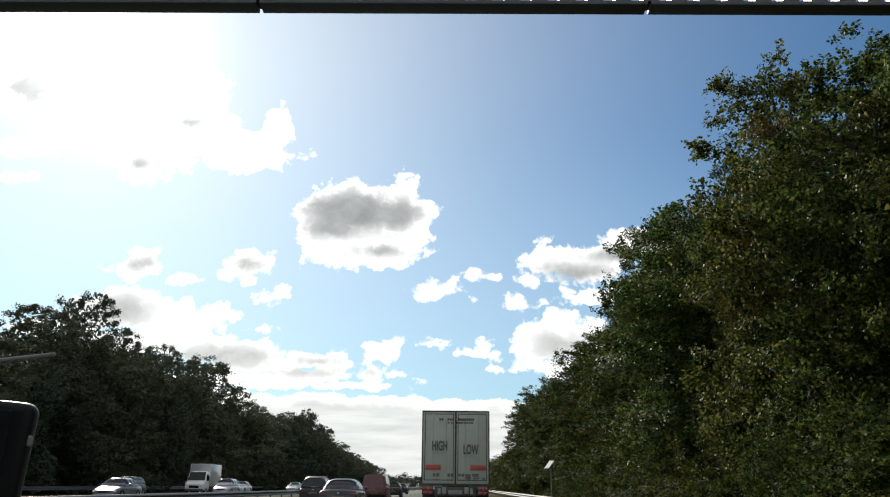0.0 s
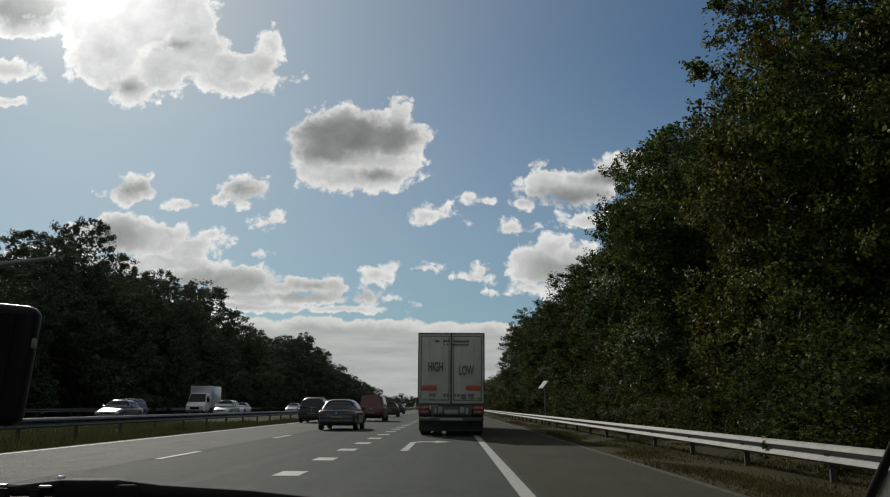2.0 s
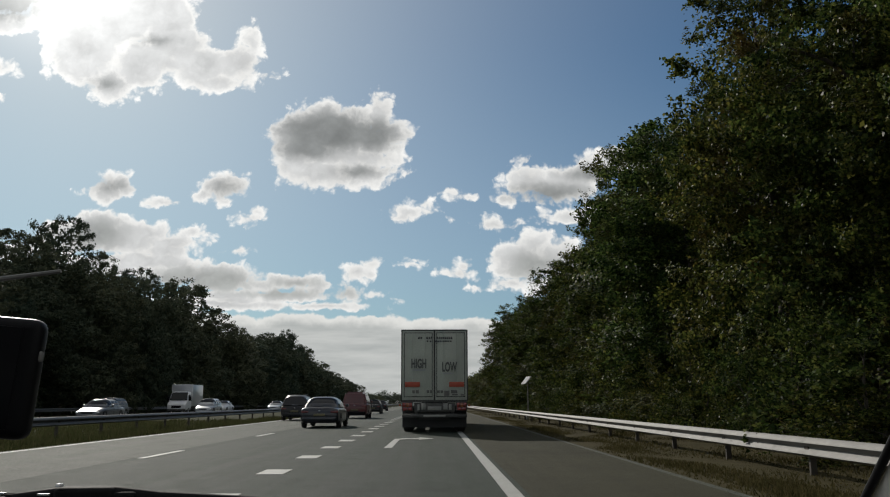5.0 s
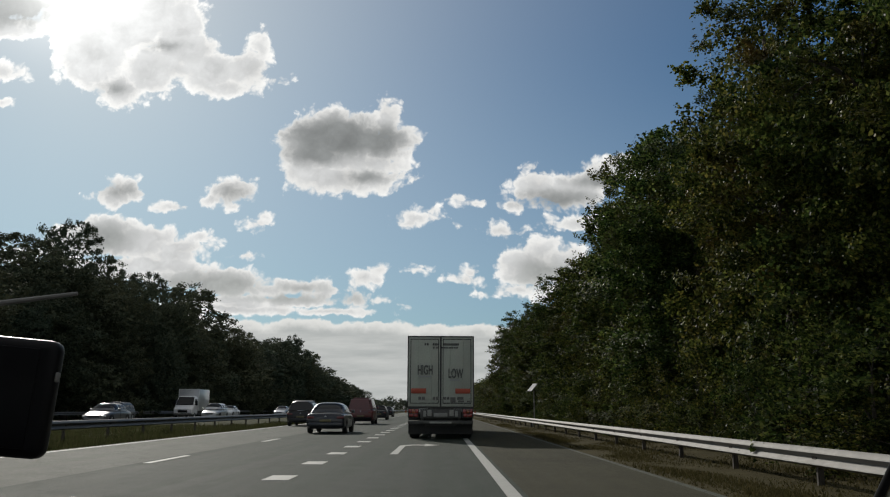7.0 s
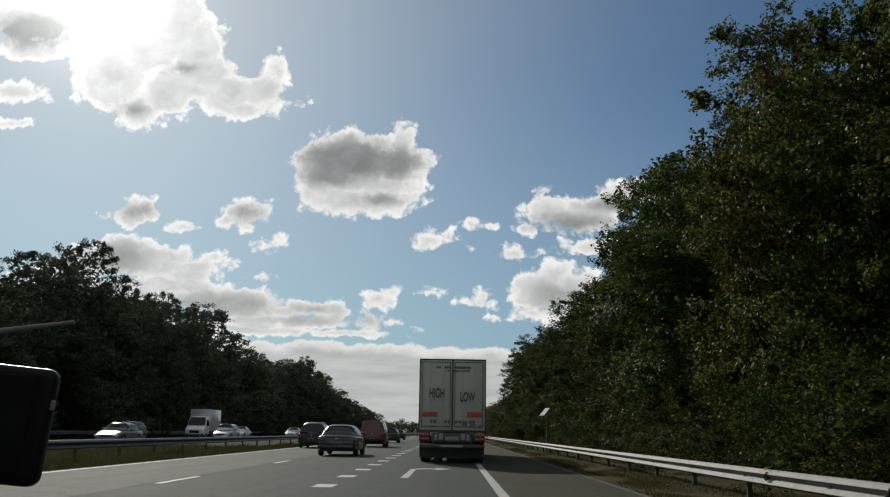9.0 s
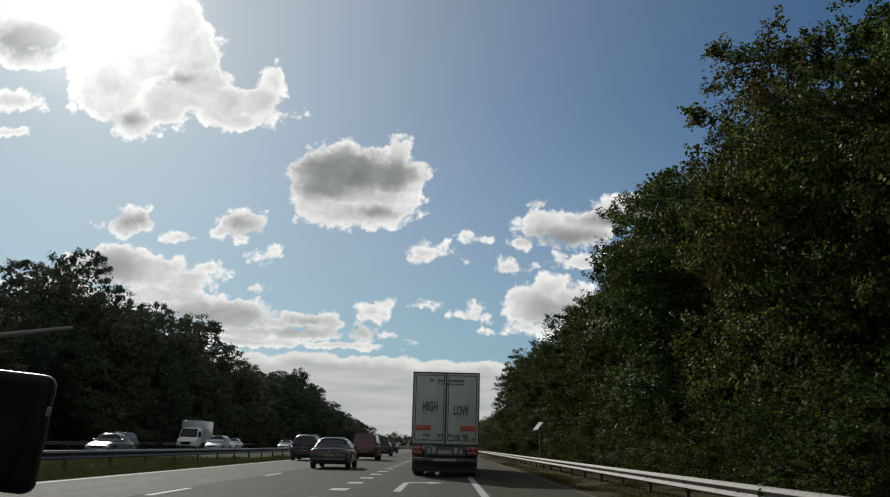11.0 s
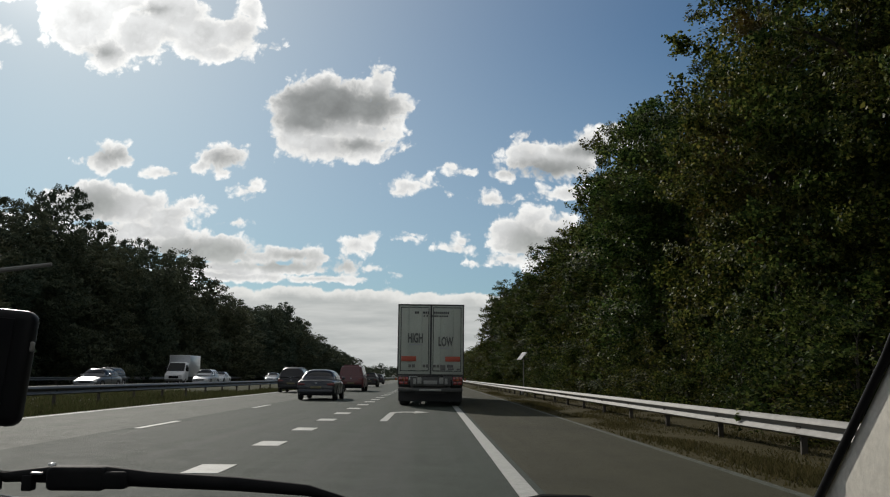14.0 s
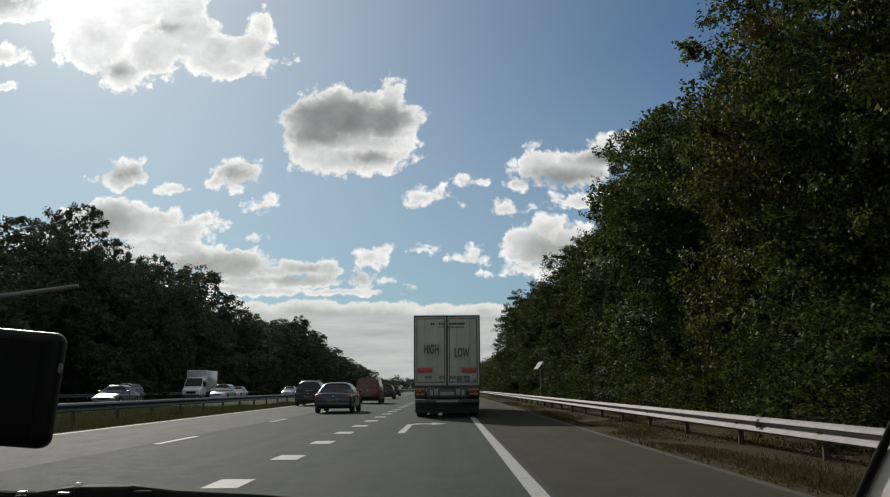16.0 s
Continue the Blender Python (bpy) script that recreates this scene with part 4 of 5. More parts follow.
    for s in (-1, 1):
        part("mirror", boxed(*sorted((s * 1.24, s * 1.36)), 16.0, 16.15, 2.1, 2.8, bevel=0.04), black_plastic, t)
    return t


lorry(pose(-0.0, 33.0, 0.0))


# ---------------------------------------------------------------- cars
def rounded_cabin(t, m, belt, height, w, y0, y1, y2, y3):
    """An arched roof from y0 to y1, highest between y2 and y3, with panes that follow its curve."""
    rows, n = 17, 40
    grid = []
    for i in range(rows):
        y = y0 + (y1 - y0) * i / (rows - 1)
        if y < y2:
            k = math.sin(max((y - y0) / (y2 - y0), 0.0) * math.pi / 2) ** 0.9
        elif y > y3:
            k = math.sin(max((y1 - y) / (y1 - y3), 0.0) * math.pi / 2) ** 0.95
        else:
            k = 1.0
        rise = 0.02 + (height - belt - 0.02) * k * (1.0 - 0.04 * abs((y - (y2 + y3) / 2) / (y1 - y0)))
        half = w * (0.86 + 0.07 * k)
        ring = []
        for j in range(n + 1):
            c, q = math.cos(math.pi * j / n), max(math.sin(math.pi * j / n), 0.0)
            ring.append(Vector((math.copysign(abs(c) ** 0.46, c) * half * (1.0 - 0.24 * k * q ** 0.6), y, belt - 0.04 + q ** 0.52 * (rise + 0.04))))
        grid.append(ring)

    def sheet(picked, out):
        bm = bmesh.new()
        seen = {}
        for i, j in picked:
            for key in ((i, j), (i, j + 1), (i + 1, j + 1), (i + 1, j)):
                if key not in seen:
                    seen[key] = bm.verts.new(grid[key[0]][key[1]])
            bm.faces.new([seen[key] for key in ((i, j), (i, j + 1), (i + 1, j + 1), (i + 1, j))])
        bmesh.ops.recalc_face_normals(bm, faces=bm.faces)
        bm.normal_update()
        middle = Vector((0, (y0 + y1) / 2, belt - 0.5))
        f = bm.faces[:][0]
        sign = 1 if f.normal.dot(f.calc_center_median() - middle) > 0 else -1
        if sign < 0:
            bmesh.ops.reverse_faces(bm, faces=bm.faces)
            bm.normal_update()
        if out:
            moves = [(v, v.normal.copy()) for v in bm.verts]
            for v, d in moves:
                v.co += d * out
        return bm

    part("roof", sheet([(i, j) for i in range(rows - 1) for j in range(n)], 0.0), m, t)
    back = [i for i in range(1, rows - 1) if grid[i + 1][0].y < y2 + 0.05]
    front = [i for i in range(1, rows - 2) if grid[i][0].y > y3 - 0.05]
    across = range(int(n * 0.2), int(n * 0.8))
    if back:
        part("rear_window", sheet([(i, j) for i in back[:-1] or back for j in across], 0.008), pane, t)
    if front:
        part("windscreen", sheet([(i, j) for i in front for j in across], 0.008), pane, t)
    span = [i for i in range(2, rows - 3)]
    thirds = (span[:len(span) // 3], span[len(span) // 3 + 1:2 * len(span) // 3], span[2 * len(span) // 3 + 1:])
    for side in (range(1, int(n * 0.2)), range(n - int(n * 0.2), n - 1)):
        for piece in thirds:
            part("side_window", sheet([(i, j) for i in piece for j in side], 0.008), pane, t)


def car(label, paint_name, at, length=4.5, width=1.8, height=1.45, belt=0.92, cabin=(0.35, 3.1), roof=(0.75, 2.3), group="", category="car", rails=False, toward=False):
    """A car whose rear stands at y = 0 and which points along +y; cabin and roof give its glasshouse's feet and top."""
    t = thing("car" if category == "car" else "van", label, category, group, at=at)
    m = paints[paint_name]
    w = width / 2
    L = length
    tail = belt * (0.99 if category == "car" else 1.0)
    part("body", loft(bmesh.new(), [(0.0, w * 0.86, 0.36, tail * 0.86, 5.0), (0.05, w * 0.95, 0.27, tail * 0.965, 5.5), (0.28, w * 0.99, 0.22, tail, 6.5), (L * 0.3, w, 0.2, belt, 7),
                                    (L * 0.62, w, 0.2, belt, 6), (L * 0.76, w * 0.985, 0.2, belt * 0.97, 5), (L * 0.93, w * 0.93, 0.22, belt * 0.80, 5), (L - 0.03, w * 0.8, 0.26, belt * 0.68, 4), (L, w * 0.66, 0.32, belt * 0.6, 4)], 24), m, t)
    # glasshouse
    y0, y1 = cabin
    y2, y3 = roof
    wb, wtop = w * 0.95, w * 0.74
    zb, zt = belt - 0.04, height
    bot = [Vector((-wb, y0, zb)), Vector((wb, y0, zb)), Vector((wb, y1, zb)), Vector((-wb, y1, zb))]
    top = [Vector((-wtop, y2, zt)), Vector((wtop, y2, zt)), Vector((wtop, y3, zt)), Vector((-wtop, y3, zt))]
    if category == "car":
        rounded_cabin(t, m, belt, height, w, y0, y1, y2, y3)
    else:
        bm = bmesh.new()
        vb, vt = [bm.verts.new(v) for v in bot], [bm.verts.new(v) for v in top]
        for i in range(4):
            bm.faces.new((vb[i], vb[(i + 1) % 4], vt[(i + 1) % 4], vt[i]))
        bm.faces.new(vt)
        bm.faces.new(vb[::-1])
        bmesh.ops.bevel(bm, geom=[e for e in bm.edges if e.verts[0].co.z + e.verts[1].co.z > zb + zt - 0.1], offset=0.15, segments=5, affect="EDGES")
        part("roof", bm, m, t)

        def window(name, a, b, c, d, cuts, lo=0.16, hi=0.86, out=0.014):
            nrm = (b - a).cross(d - a).normalized()
            for u0, u1 in cuts:
                bm = bmesh.new()
                q = [(a.lerp(b, u)).lerp(d.lerp(c, u), v) for u, v in ((u0, lo), (u1, lo), (u1, hi), (u0, hi))]
                f = bm.faces.new([bm.verts.new(p + nrm * 0.002) for p in q])
                e = bmesh.ops.extrude_face_region(bm, geom=[f])
                bmesh.ops.translate(bm, vec=nrm * out, verts=[v for v in e["geom"] if isinstance(v, bmesh.types.BMVert)])
                bmesh.ops.recalc_face_normals(bm, faces=bm.faces)
                part(name, bm, pane, t)

        part("door_seam", boxed(-0.008, 0.008, y0 - 0.004, y0 + 0.05, 0.42, belt + 0.02), black_plastic, t)
        window("windscreen", bot[2], bot[3], top[3], top[2], [(0.07, 0.93)])
        window("side_window", bot[1], bot[2], top[2], top[1], [(0.1, 0.32), (0.35, 0.60), (0.63, 0.90)])
        window("side_window", bot[3], bot[0], top[0], top[3], [(0.1, 0.37), (0.40, 0.65), (0.68, 0.90)])
    for s in (-1, 1):
        part("tail_lamp", boxed(*sorted((s * w * 0.56, s * w * 0.93)), -0.012, 0.16, belt * 0.72, belt * 0.84, bevel=0.03), lamp_dark, t)
        part("headlamp", boxed(*sorted((s * w * 0.5, s * w * 0.86)), L - 0.2, L - 0.02, belt * 0.56, belt * 0.68, bevel=0.03), lamp_clear, t)
        part("door_mirror", boxed(*sorted((s * w, s * (w + 0.16))), y1 - 0.7, y1 - 0.55, belt + 0.0, belt + 0.14, bevel=0.03), m, t)
        if rails:
            bm = bmesh.new()
            tube(bm, [(s * wtop * 0.8, y2 + 0.1, zt - 0.1), (s * wtop * 0.8, y2 + 0.2, zt), (s * wtop * 0.8, y3 - 0.2, zt), (s * wtop * 0.8, y3 - 0.1, zt - 0.1)], [0.018] * 4, 6)
            part("roof_rail", bm, zinc, t)
    part("bumper", boxed(-w * 0.86, w * 0.86, -0.05, 0.12, 0.32, 0.52, bevel=0.04), black_plastic if paint_name in ("red",) else m, t)
    part("front_bumper", boxed(-w * 0.72, w * 0.72, L - 0.12, L + 0.02, 0.26, 0.46, bevel=0.04), m, t)
    part("grille", boxed(-w * 0.42, w * 0.42, L - 0.06, L + 0.012, belt * 0.52, belt * 0.62, bevel=0.01), black_plastic, t)
    part("number_plate", boxed(-0.26, 0.26, -0.062, -0.03, 0.55, 0.66, bevel=0.004), plate_yellow, t)
    part("lower_valance", boxed(-w * 0.8, w * 0.8, -0.03, 0.1, 0.24, 0.34, bevel=0.03), black_plastic, t)
    part("boot_badge", boxed(-0.05, 0.05, -0.01, 0.03, belt * 0.8, belt * 0.86, bevel=0.01), alloy, t)
    for s in (-1, 1):
        part("door_seam", boxed(*sorted((s * (w - 0.012), s * (w + 0.004))), L * 0.48, L * 0.485, 0.3, belt - 0.06), black_plastic, t)
        part("window_trim", boxed(*sorted((s * (wb - 0.01), s * (wb + 0.012))), y0 + 0.35, y1 - 0.25, belt - 0.02, belt + 0.012, bevel=0.004), alloy, t)
    for yy in (L * 0.19, L * 0.81):
        for x in (-w + 0.1, w - 0.1):
            wheel_on(t, x, yy, 0.32, 0.21)
            s = 1 if x > 0 else -1
            bm = bmesh.new()
            ring = [(yy + 0.37 * math.cos(a), 0.32 + 0.37 * math.sin(a)) for a in [math.pi * k / 10 for k in range(11)]]
            hole = [(yy + 0.32 * math.cos(a), 0.32 + 0.32 * math.sin(a)) for a in [math.pi * k / 10 for k in range(11)]]
            prism(bm, ring + hole[::-1], "x", *sorted((s * (w - 0.1), s * (w + 0.012))))
            part("wheel_arch", bm, black_plastic, t)
    return t


car("dark navy saloon car with a sloping rear window on the road", "navy", pose(-5.3, 40.0, 0.0), length=4.7, width=1.82, height=1.44, belt=0.95, cabin=(0.55, 3.4), roof=(1.35, 2.55))
car("black estate car with roof rails on the road", "black", pose(-9.2, 57.0, 0.0), length=4.4, width=1.84, height=1.68, belt=1.0, cabin=(0.08, 3.3), roof=(0.4, 2.6), rails=True)
car("dark red panel van on the road", "red", pose(-5.9, 64.0, 0.0), length=4.8, width=1.9, height=1.95, belt=1.15, cabin=(0.05, 4.0), roof=(0.15, 3.2), category="van")
car("small black hatchback car far along the road", "black", pose(-6.4, 90.0, 0.0), length=4.0, width=1.72, height=1.5, belt=0.95, cabin=(0.1, 3.0), roof=(0.5, 2.2))
car("dark saloon car far along the road", "black", pose(-7.6, 122.0, 0.0), length=4.5, width=1.8, height=1.45, belt=0.93, cabin=(0.5, 3.3), roof=(1.2, 2.4))
car("red hatchback car far along the road", "red", pose(-11.5, 150.0, 0.0), length=4.0, width=1.72, height=1.5, belt=0.95, cabin=(0.1, 3.0), roof=(0.5, 2.2))
for x, y, col, kind in ((-10.2, 172.0, "silver", 0), (-13.8, 196.0, "black", 1), (-15.0, 226.0, "white", 0), (-20.0, 250.0, "black", 0)):
    car("%s %s car far along the road" % (col, "estate" if kind else "saloon"), col, pose(x, y, 0.0), height=1.62 if kind else 1.45, cabin=(0.1, 3.2) if kind else (0.5, 3.3), roof=(0.45, 2.5) if kind else (1.2, 2.4))
opp = "oncoming cars"
for x, y, col, kind in ((-22.9, 62.0, "grey", 0), (-26.8, 74.0, "black", 1), (-22.8, 90.0, "silver", 1), (-26.7, 112.0, "white", 0), (-22.9, 128.0, "silver", 0),
                        (-26.6, 165.0, "white", 1), (-22.8, 190.0, "white", 0), (-22.7, 240.0, "silver", 1), (-26.6, 270.0, "white", 0)):
    if kind == 0:
        car("%s saloon car on the opposite carriageway" % col, col, pose(x, y, 0.0, 0, 0, 180), length=4.6, width=1.8, height=1.45, belt=0.94,
            cabin=(0.5, 3.3), roof=(1.2, 2.45), group=opp)
    else:
        car("%s estate car on the opposite carriageway" % col, col, pose(x, y, 0.0, 0, 0, 180), length=4.4, width=1.8, height=1.62, belt=1.0, cabin=(0.08, 3.3), roof=(0.4, 2.5), group=opp)


def box_van(at):
    t = thing("box_van", "white box van with a tall load box on the opposite carriageway", "van", at=at)
    load = part("load_box", boxed(-1.08, 1.08, 0.0, 4.1, 0.85, 3.1, bevel=0.03), paints["silver"], t)
    for a, b in ((-1.09, -1.05), (1.05, 1.09)):
        part("corner_rail", boxed(a, b, 4.07, 4.115, 0.85, 3.11, bevel=0.008), paints["white"], load)
    part("roof_rail", boxed(-1.05, 1.05, 4.07, 4.115, 3.06, 3.115, bevel=0.008), paints["white"], load)
    part("cab", loft(bmesh.new(), [(4.12, 1.0, 0.4, 2.35, 8), (4.6, 1.0, 0.4, 2.38, 8), (4.95, 1.0, 0.4, 2.05, 8), (5.4, 1.0, 0.4, 1.42, 8), (5.95, 0.97, 0.42, 1.2, 7), (6.12, 0.9, 0.45, 1.02, 6)], 28), paints["white"], t)
    bm = bmesh.new()
    q = [bm.verts.new(v) for v in ((-0.88, 5.42, 1.46), (0.88, 5.42, 1.46), (0.8, 4.8, 2.24), (-0.8, 4.8, 2.24))]
    f = bm.faces.new(q)
    e = bmesh.ops.extrude_face_region(bm, geom=[f])
    bmesh.ops.translate(bm, vec=(0, 0.05, 0.04), verts=[v for v in e["geom"] if isinstance(v, bmesh.types.BMVert)])
    bmesh.ops.recalc_face_normals(bm, faces=bm.faces)
    part("windscreen", bm, pane, t)
    part("grille", boxed(-0.5, 0.5, 6.05, 6.14, 0.66, 0.92, bevel=0.02), black_plastic, t)
    part("front_bumper", boxed(-0.93, 0.93, 5.9, 6.16, 0.36, 0.6, bevel=0.05), bumper_grey, t)
    for sd in (-1, 1):
        part("side_window", boxed(*sorted((sd * 0.985, sd * 1.012)), 4.4, 5.2, 1.4, 2.05, bevel=0.01), pane, t)
        part("mirror", boxed(*sorted((sd * 1.05, sd * 1.25)), 5.05, 5.2, 1.4, 1.85, bevel=0.04), black_plastic, t)
    part("chassis_frame", boxed(-0.5, 0.5, 0.1, 5.6, 0.42, 0.85), chassis, t)
    for s in (-1, 1):
        part("headlamp", boxed(*sorted((s * 0.6, s * 0.85)), 5.9, 6.08, 0.75, 0.95, bevel=0.03), lamp_clear, t)
    for yy in (1.2, 5.1):
        for x in (-0.88, 0.88):
            wheel_on(t, x, yy, 0.35, 0.24)
    return t


box_van(pose(-26.7, 96.0, 0.0, 0, 0, 180))


# ---------------------------------------------------------------- roadside fixtures
def solar_post(at):
    t = thing("solar_post", "tilted grey solar panel on a slim steel post", "solar panel", at=at)
    bm = bmesh.new()
    tube(bm, [(0, 0, -0.2), (0, 0, 2.45)], [0.045, 0.04], 10)
    part("post", bm, zinc, t)
    tilt = Matrix.Translation((-0.1, -0.02, 2.7)) @ Matrix.Rotation(radians(25), 4, "Z") @ Matrix.Rotation(radians(-48), 4, "Y")
    p = part("panel_frame", boxed(-0.36, 0.36, -0.32, 0.32, -0.02, 0.02, bevel=0.006), zinc, t)
    p.matrix_basis = tilt
    part("cell_panel", boxed(-0.33, 0.33, -0.29, 0.29, 0.021, 0.028), solar_cell, p)
    part("solar_back", boxed(-0.33, 0.33, -0.29, 0.29, -0.028, -0.021), zinc_dull, p)
    part("control_box", boxed(-0.22, -0.08, -0.06, 0.06, -0.1, 0.45, bevel=0.01), paints["white"], t)
    return t


solar_post(pose(6.5, 60.0, -0.06))


def gantry(at):
    """A lattice beam across the road, with square openings, on a post at each side."""
    t = thing("gantry", "dark steel lattice gantry spanning the motorway overhead", "gantry", at=at)
    x0, x1 = -14.2, 7.4
    for a, b in ((x0, -2.45), (-2.41, 2.27), (2.31, x1)):
        part("lower_chord", boxed(a, b, -0.12, 0.12, 0.0, 0.055, bevel=0.01), gantry_steel, t)
    part("upper_chord", boxed(x0, x1, -0.12, 0.12, 0.27, 0.62, bevel=0.01), gantry_steel, t)
    first = None
    n = int((x1 - x0) / 0.335)
    for k in range(n):
        x = x0 + 0.1 + 0.335 * k
        if first is None:
            first = part("web_plate", boxed(-0.095, 0.095, -0.11, 0.11, 0.055, 0.27), gantry_steel, t, smooth=False)
            first.location = (x, 0, 0)
        else:
            again(first, t, x, 0, 0)
    for x in (x0, x1):
        part("leg", boxed(x - 0.15, x + 0.15, -0.15, 0.15, -6.85, 0.62, bevel=0.02), gantry_steel, t)
    return t


gantry(pose(0.0, 9.2, 6.74))


# ---------------------------------------------------------------- the car that carries the camera
own = thing("carrying_car", "interior edge of a car with dark dashboard and beige pillar", "car")
part("body", loft(bmesh.new(), [(-2.6, 0.7, 0.3, 0.8, 5), (-2.4, 0.86, 0.22, 0.9, 6), (-1.0, 0.9, 0.2, 0.93, 6), (1.0, 0.9, 0.2, 0.94, 6), (1.5, 0.88, 0.2, 0.9, 6), (2.0, 0.8, 0.24, 0.74, 5), (2.15, 0.66, 0.3, 0.6, 4)], 24), paints["navy"], own).location = (-0.42, 0, 0)
part("dashboard", loft(bmesh.new(), [(0.5, 0.84, 0.9, 0.985, 5), (0.6, 0.84, 0.88, 1.0, 5), (0.95, 0.84, 0.9, 1.0, 5), (1.08, 0.84, 0.92, 0.985, 5)], 24), dash_grey, own).location = (-0.42, 0, 0)
wiper = part("wiper", tube(bmesh.new(), [(-0.49, 1.0, 1.036), (-0.43, 0.995, 1.041), (-0.37, 0.99, 1.04), (-0.32, 0.99, 1.036), (-0.22, 0.995, 1.031), (-0.14, 1.0, 1.024), (-0.09, 1.0, 1.012)],
                            [0.006, 0.009, 0.011, 0.009, 0.008, 0.0065, 0.003], 10), wiper_black, own, "black windscreen wiper arm")
part("knuckle", boxed(-0.432, -0.366, 0.972, 1.005, 1.024, 1.0505, bevel=0.006, segments=3), wiper_black, wiper)
part("arm_cover", boxed(-0.372, -0.342, 0.974, 1.004, 1.026, 1.0455, bevel=0.005, segments=3), wiper_black, wiper)
blade_bar = tube(bmesh.new(), [(-1.0, 1.01, 1.05), (-0.72, 1.005, 1.043), (-0.5, 1.0, 1.0375), (-0.41, 0.997, 1.034)], [0.004, 0.005, 0.006, 0.005], 8)
part("blade", blade_bar, wiper_black, wiper)
for x in (-0.84, -0.69, -0.56, -0.497, -0.458):
    part("blade_claw", boxed(x - 0.006, x + 0.006, 0.985, 1.0, 1.022, 1.046 - 0.012 * (x + 1.0), bevel=0.002), wiper_black, wiper)
part("blade_clip", boxed(-0.4525, -0.4395, 0.982, 0.99, 1.0415, 1.0435), alloy, wiper)
part("blade_clip", boxed(-0.499, -0.491, 0.984, 0.992, 1.0425, 1.0445), alloy, wiper)
part("washer_jet", boxed(-0.4275, -0.4205, 0.968, 0.975, 1.0515, 1.0555, bevel=0.0012), lamp_clear, wiper)
far_wiper = part("wiper", tube(bmesh.new(), [(-0.16, 1.0, 1.008), (-0.02, 0.99, 1.011), (0.09, 0.985, 1.012), (0.13, 0.98, 1.019), (0.18, 0.98, 1.018), (0.24, 0.99, 1.004), (0.34, 1.0, 0.994)],
                                [0.003, 0.004, 0.004, 0.006, 0.006, 0.005, 0.003], 8), wiper_black, own, "black windscreen wiper arm")
part("blade_clip", boxed(0.134, 0.154, 0.968, 0.974, 1.0125, 1.0165), alloy, far_wiper)
# thin alloy strip under the wipers, added for the sun glint on the edge
part("cowl_trim", tube(bmesh.new(), [(-0.52, 0.97, 1.028), (-0.46, 0.965, 1.018), (-0.4, 0.96, 1.0165), (-0.25, 0.96, 1.0155), (-0.2, 0.965, 1.0205)], [0.0012, 0.0014, 0.0014, 0.0012, 0.0008], 6), alloy, own, "thin bright strip standing for the sun glint along the windscreen foot")
edge = [Vector(p) for p in ((0.347, 0.84, 0.910), (0.318, 0.75, 1.000), (0.289, 0.60, 1.088), (0.282, 0.50, 1.170), (0.276, 0.38, 1.290), (0.3, 0.22, 1.41))]
inner = [Vector(p) for p in ((0.372, 0.44, 0.890), (0.345, 0.36, 0.960), (0.316, 0.27, 1.050), (0.308, 0.20, 1.150), (0.302, 0.12, 1.270), (0.33, 0.02, 1.4))]
bm = bmesh.new()
rings = []
for a, b in zip(edge, inner):
    rings.append([bm.verts.new(v) for v in (a, a.lerp(b, 0.15) + Vector((-0.006, 0, 0)), a.lerp(b, 0.6) + Vector((-0.008, 0, 0)), b, b + Vector((0.05, 0.02, 0)), a + Vector((0.05, 0.02, 0)))])
for a, b in zip(rings, rings[1:]):
    for k in range(6):
        bm.faces.new((a[k], a[(k + 1) % 6], b[(k + 1) % 6], b[k]))
bm.faces.new(rings[0][::-1])
bm.faces.new(rings[-1])
bmesh.ops.recalc_face_normals(bm, faces=bm.faces)
part("pillar_trim", bm, beige, own, "beige windscreen pillar trim")
bm = bmesh.new()
tube(bm, [v + Vector((-0.003, 0.003, 0)) for v in edge], [0.0036, 0.0034, 0.0032, 0.003, 0.003, 0.003], 10)
part("pillar_seal", bm, black_plastic, own, "black windscreen seal")
bm = bmesh.new()
rings = []
for yy, zz, hw in ((0.24, 1.405, 0.66), (0.1, 1.425, 0.7), (-0.5, 1.45, 0.72), (-1.1, 1.43, 0.7), (-1.5, 1.38, 0.64)):
    rings.append([bm.verts.new((-0.42 + hw * c, yy, zz + 0.03 * (1 - c * c) + d)) for d, row in ((0.0, (-1, -0.6, 0, 0.6, 1)), (-0.03, (1, 0.6, 0, -0.6, -1))) for c in row])
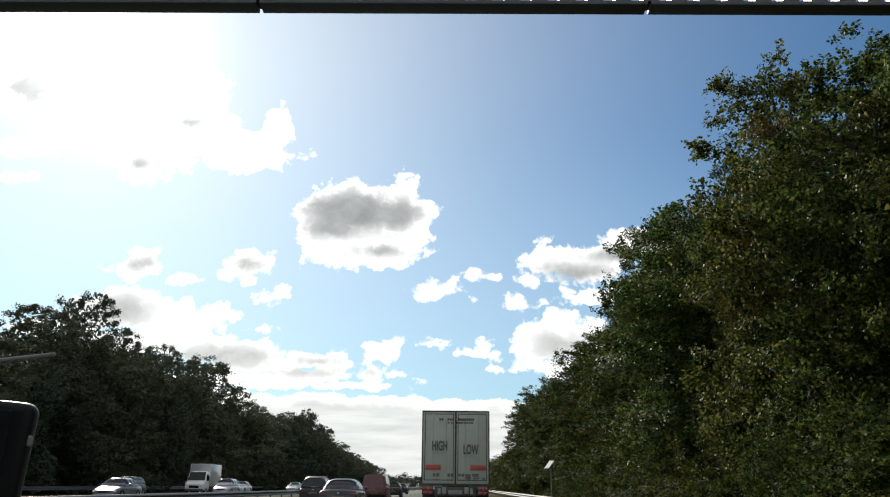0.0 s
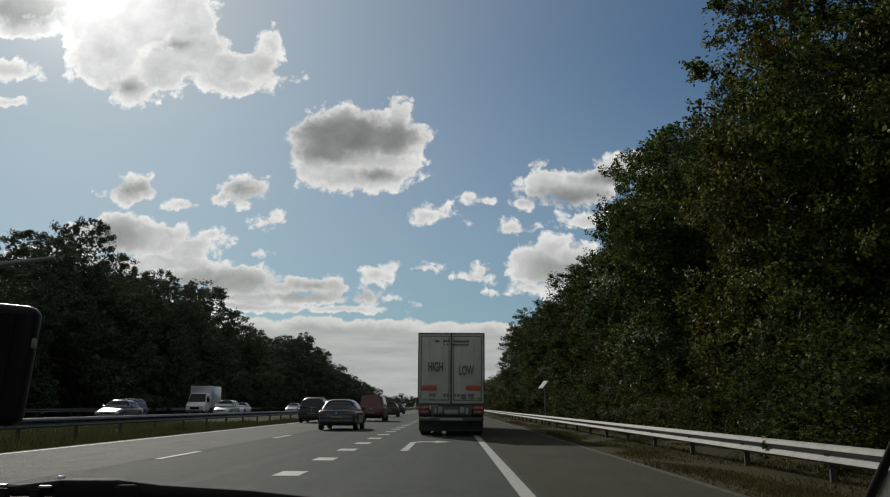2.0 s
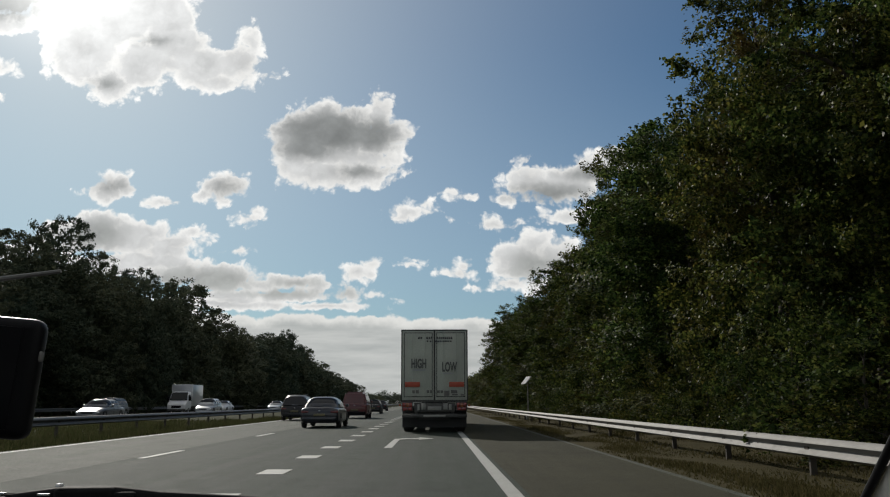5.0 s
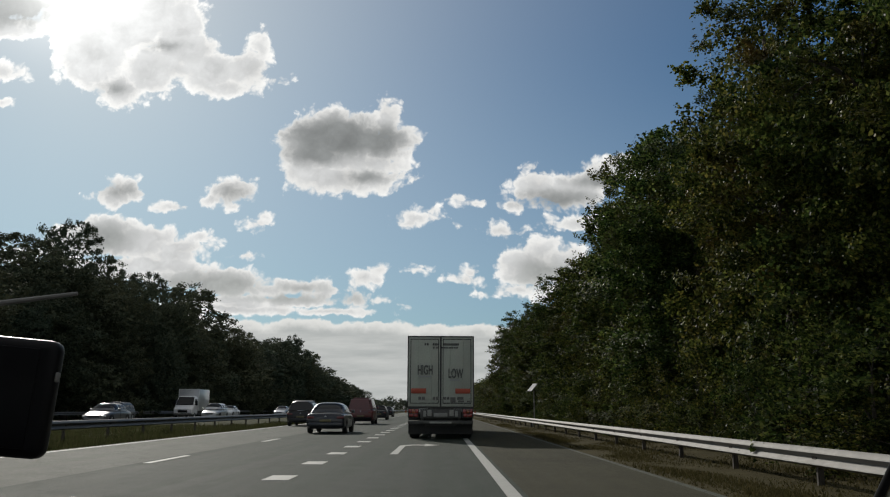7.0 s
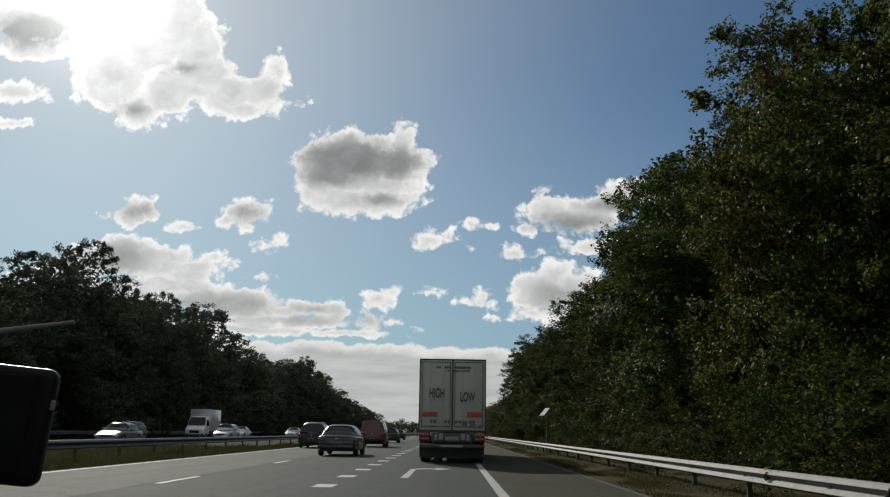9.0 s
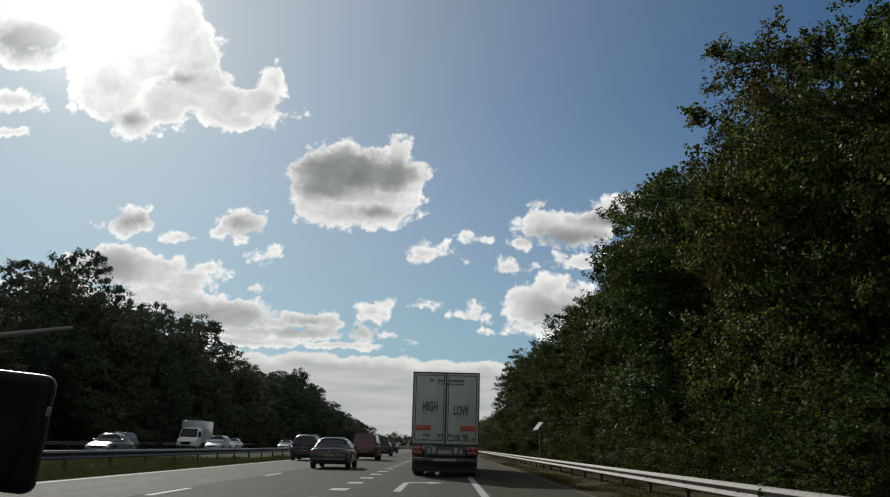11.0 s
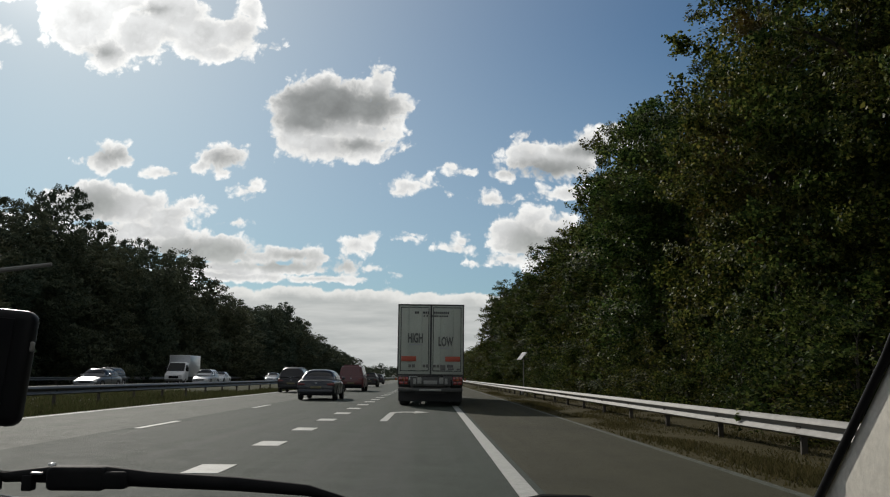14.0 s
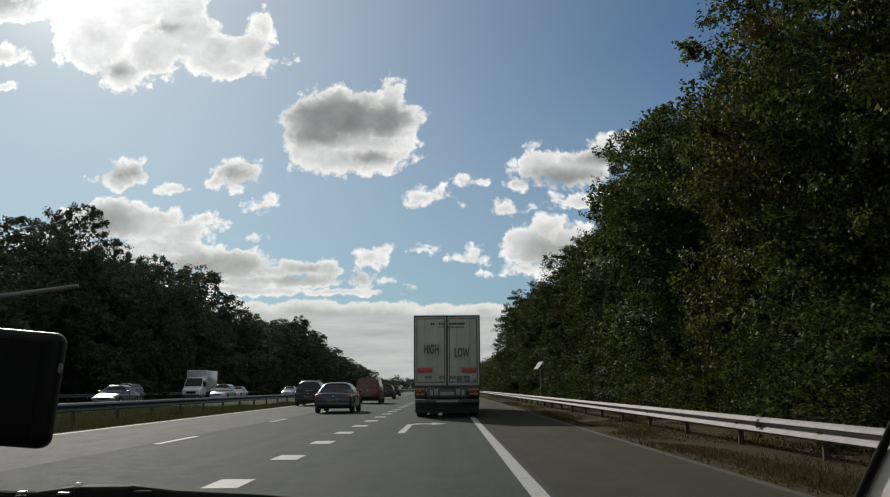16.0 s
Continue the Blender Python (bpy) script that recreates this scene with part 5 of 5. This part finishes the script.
for a, b in zip(rings, rings[1:]):
    for k in range(10):
        bm.faces.new((a[k], a[(k + 1) % 10], b[(k + 1) % 10], b[k]))
bm.faces.new(rings[0][::-1])
bm.faces.new(rings[-1])
bmesh.ops.recalc_face_normals(bm, faces=bm.faces)
part("roof", bm, paints["navy"], own)
part("pillar", tube(bmesh.new(), [(-1.2, 0.95, 0.93), (-1.15, 0.6, 1.2), (-1.07, 0.22, 1.41)], [0.04, 0.034, 0.03], 10), paints["navy"], own)
for s_, xx in ((-1, -1.13), (1, 0.29)):
    part("pillar", tube(bmesh.new(), [(xx + 0.07 * s_, -0.35, 0.9), (xx, -0.45, 1.43)], [0.05, 0.035], 10), paints["navy"], own)
    part("pillar", tube(bmesh.new(), [(xx + 0.04 * s_, -2.15, 0.88), (xx, -1.45, 1.38)], [0.07, 0.04], 10), paints["navy"], own)
for yy in (-1.6, 1.35):
    for x in (-1.22, 0.38):
        wheel_on(own, x, yy, 0.32, 0.2)

nav = thing("navigation_device", "black navigation device with a dark screen on a windscreen mount", "navigation device",
            at=pose(-0.380, 0.62, 1.165, 0, 5, 6))
part("housing", boxed(-0.08, 0.08, -0.008, 0.014, -0.043, 0.043, bevel=0.0078, segments=4), black_plastic, nav)
part("screen", boxed(-0.068, 0.068, -0.0092, -0.0078, -0.036, 0.036, bevel=0.0005), screen, nav, "dark glossy screen")
# power button in pale zinc, whose tone stands for the round glint on it
part("power_button", boxed(0.0785, 0.0815, -0.003, 0.003, 0.013, 0.0205, bevel=0.0014, segments=3), zinc, nav)
bm = bmesh.new()
tube(bm, [(-0.02, 0.012, 0.0), (-0.03, 0.05, -0.04), (-0.04, 0.1, -0.10), (-0.05, 0.16, -0.168)], [0.012, 0.009, 0.009, 0.03], 10)
part("mount_arm", bm, black_plastic, nav)
bm = bmesh.new()
tube(bm, [(-0.05, 0.004, 0.038), (-0.05, 0.004, 0.047), (0.0, 0.002, 0.06), (0.084, 0.0, 0.08)], [0.004, 0.004, 0.0026, 0.0015], 8)
part("mount_clip", bm, zinc, nav, "thin grey metal clip")
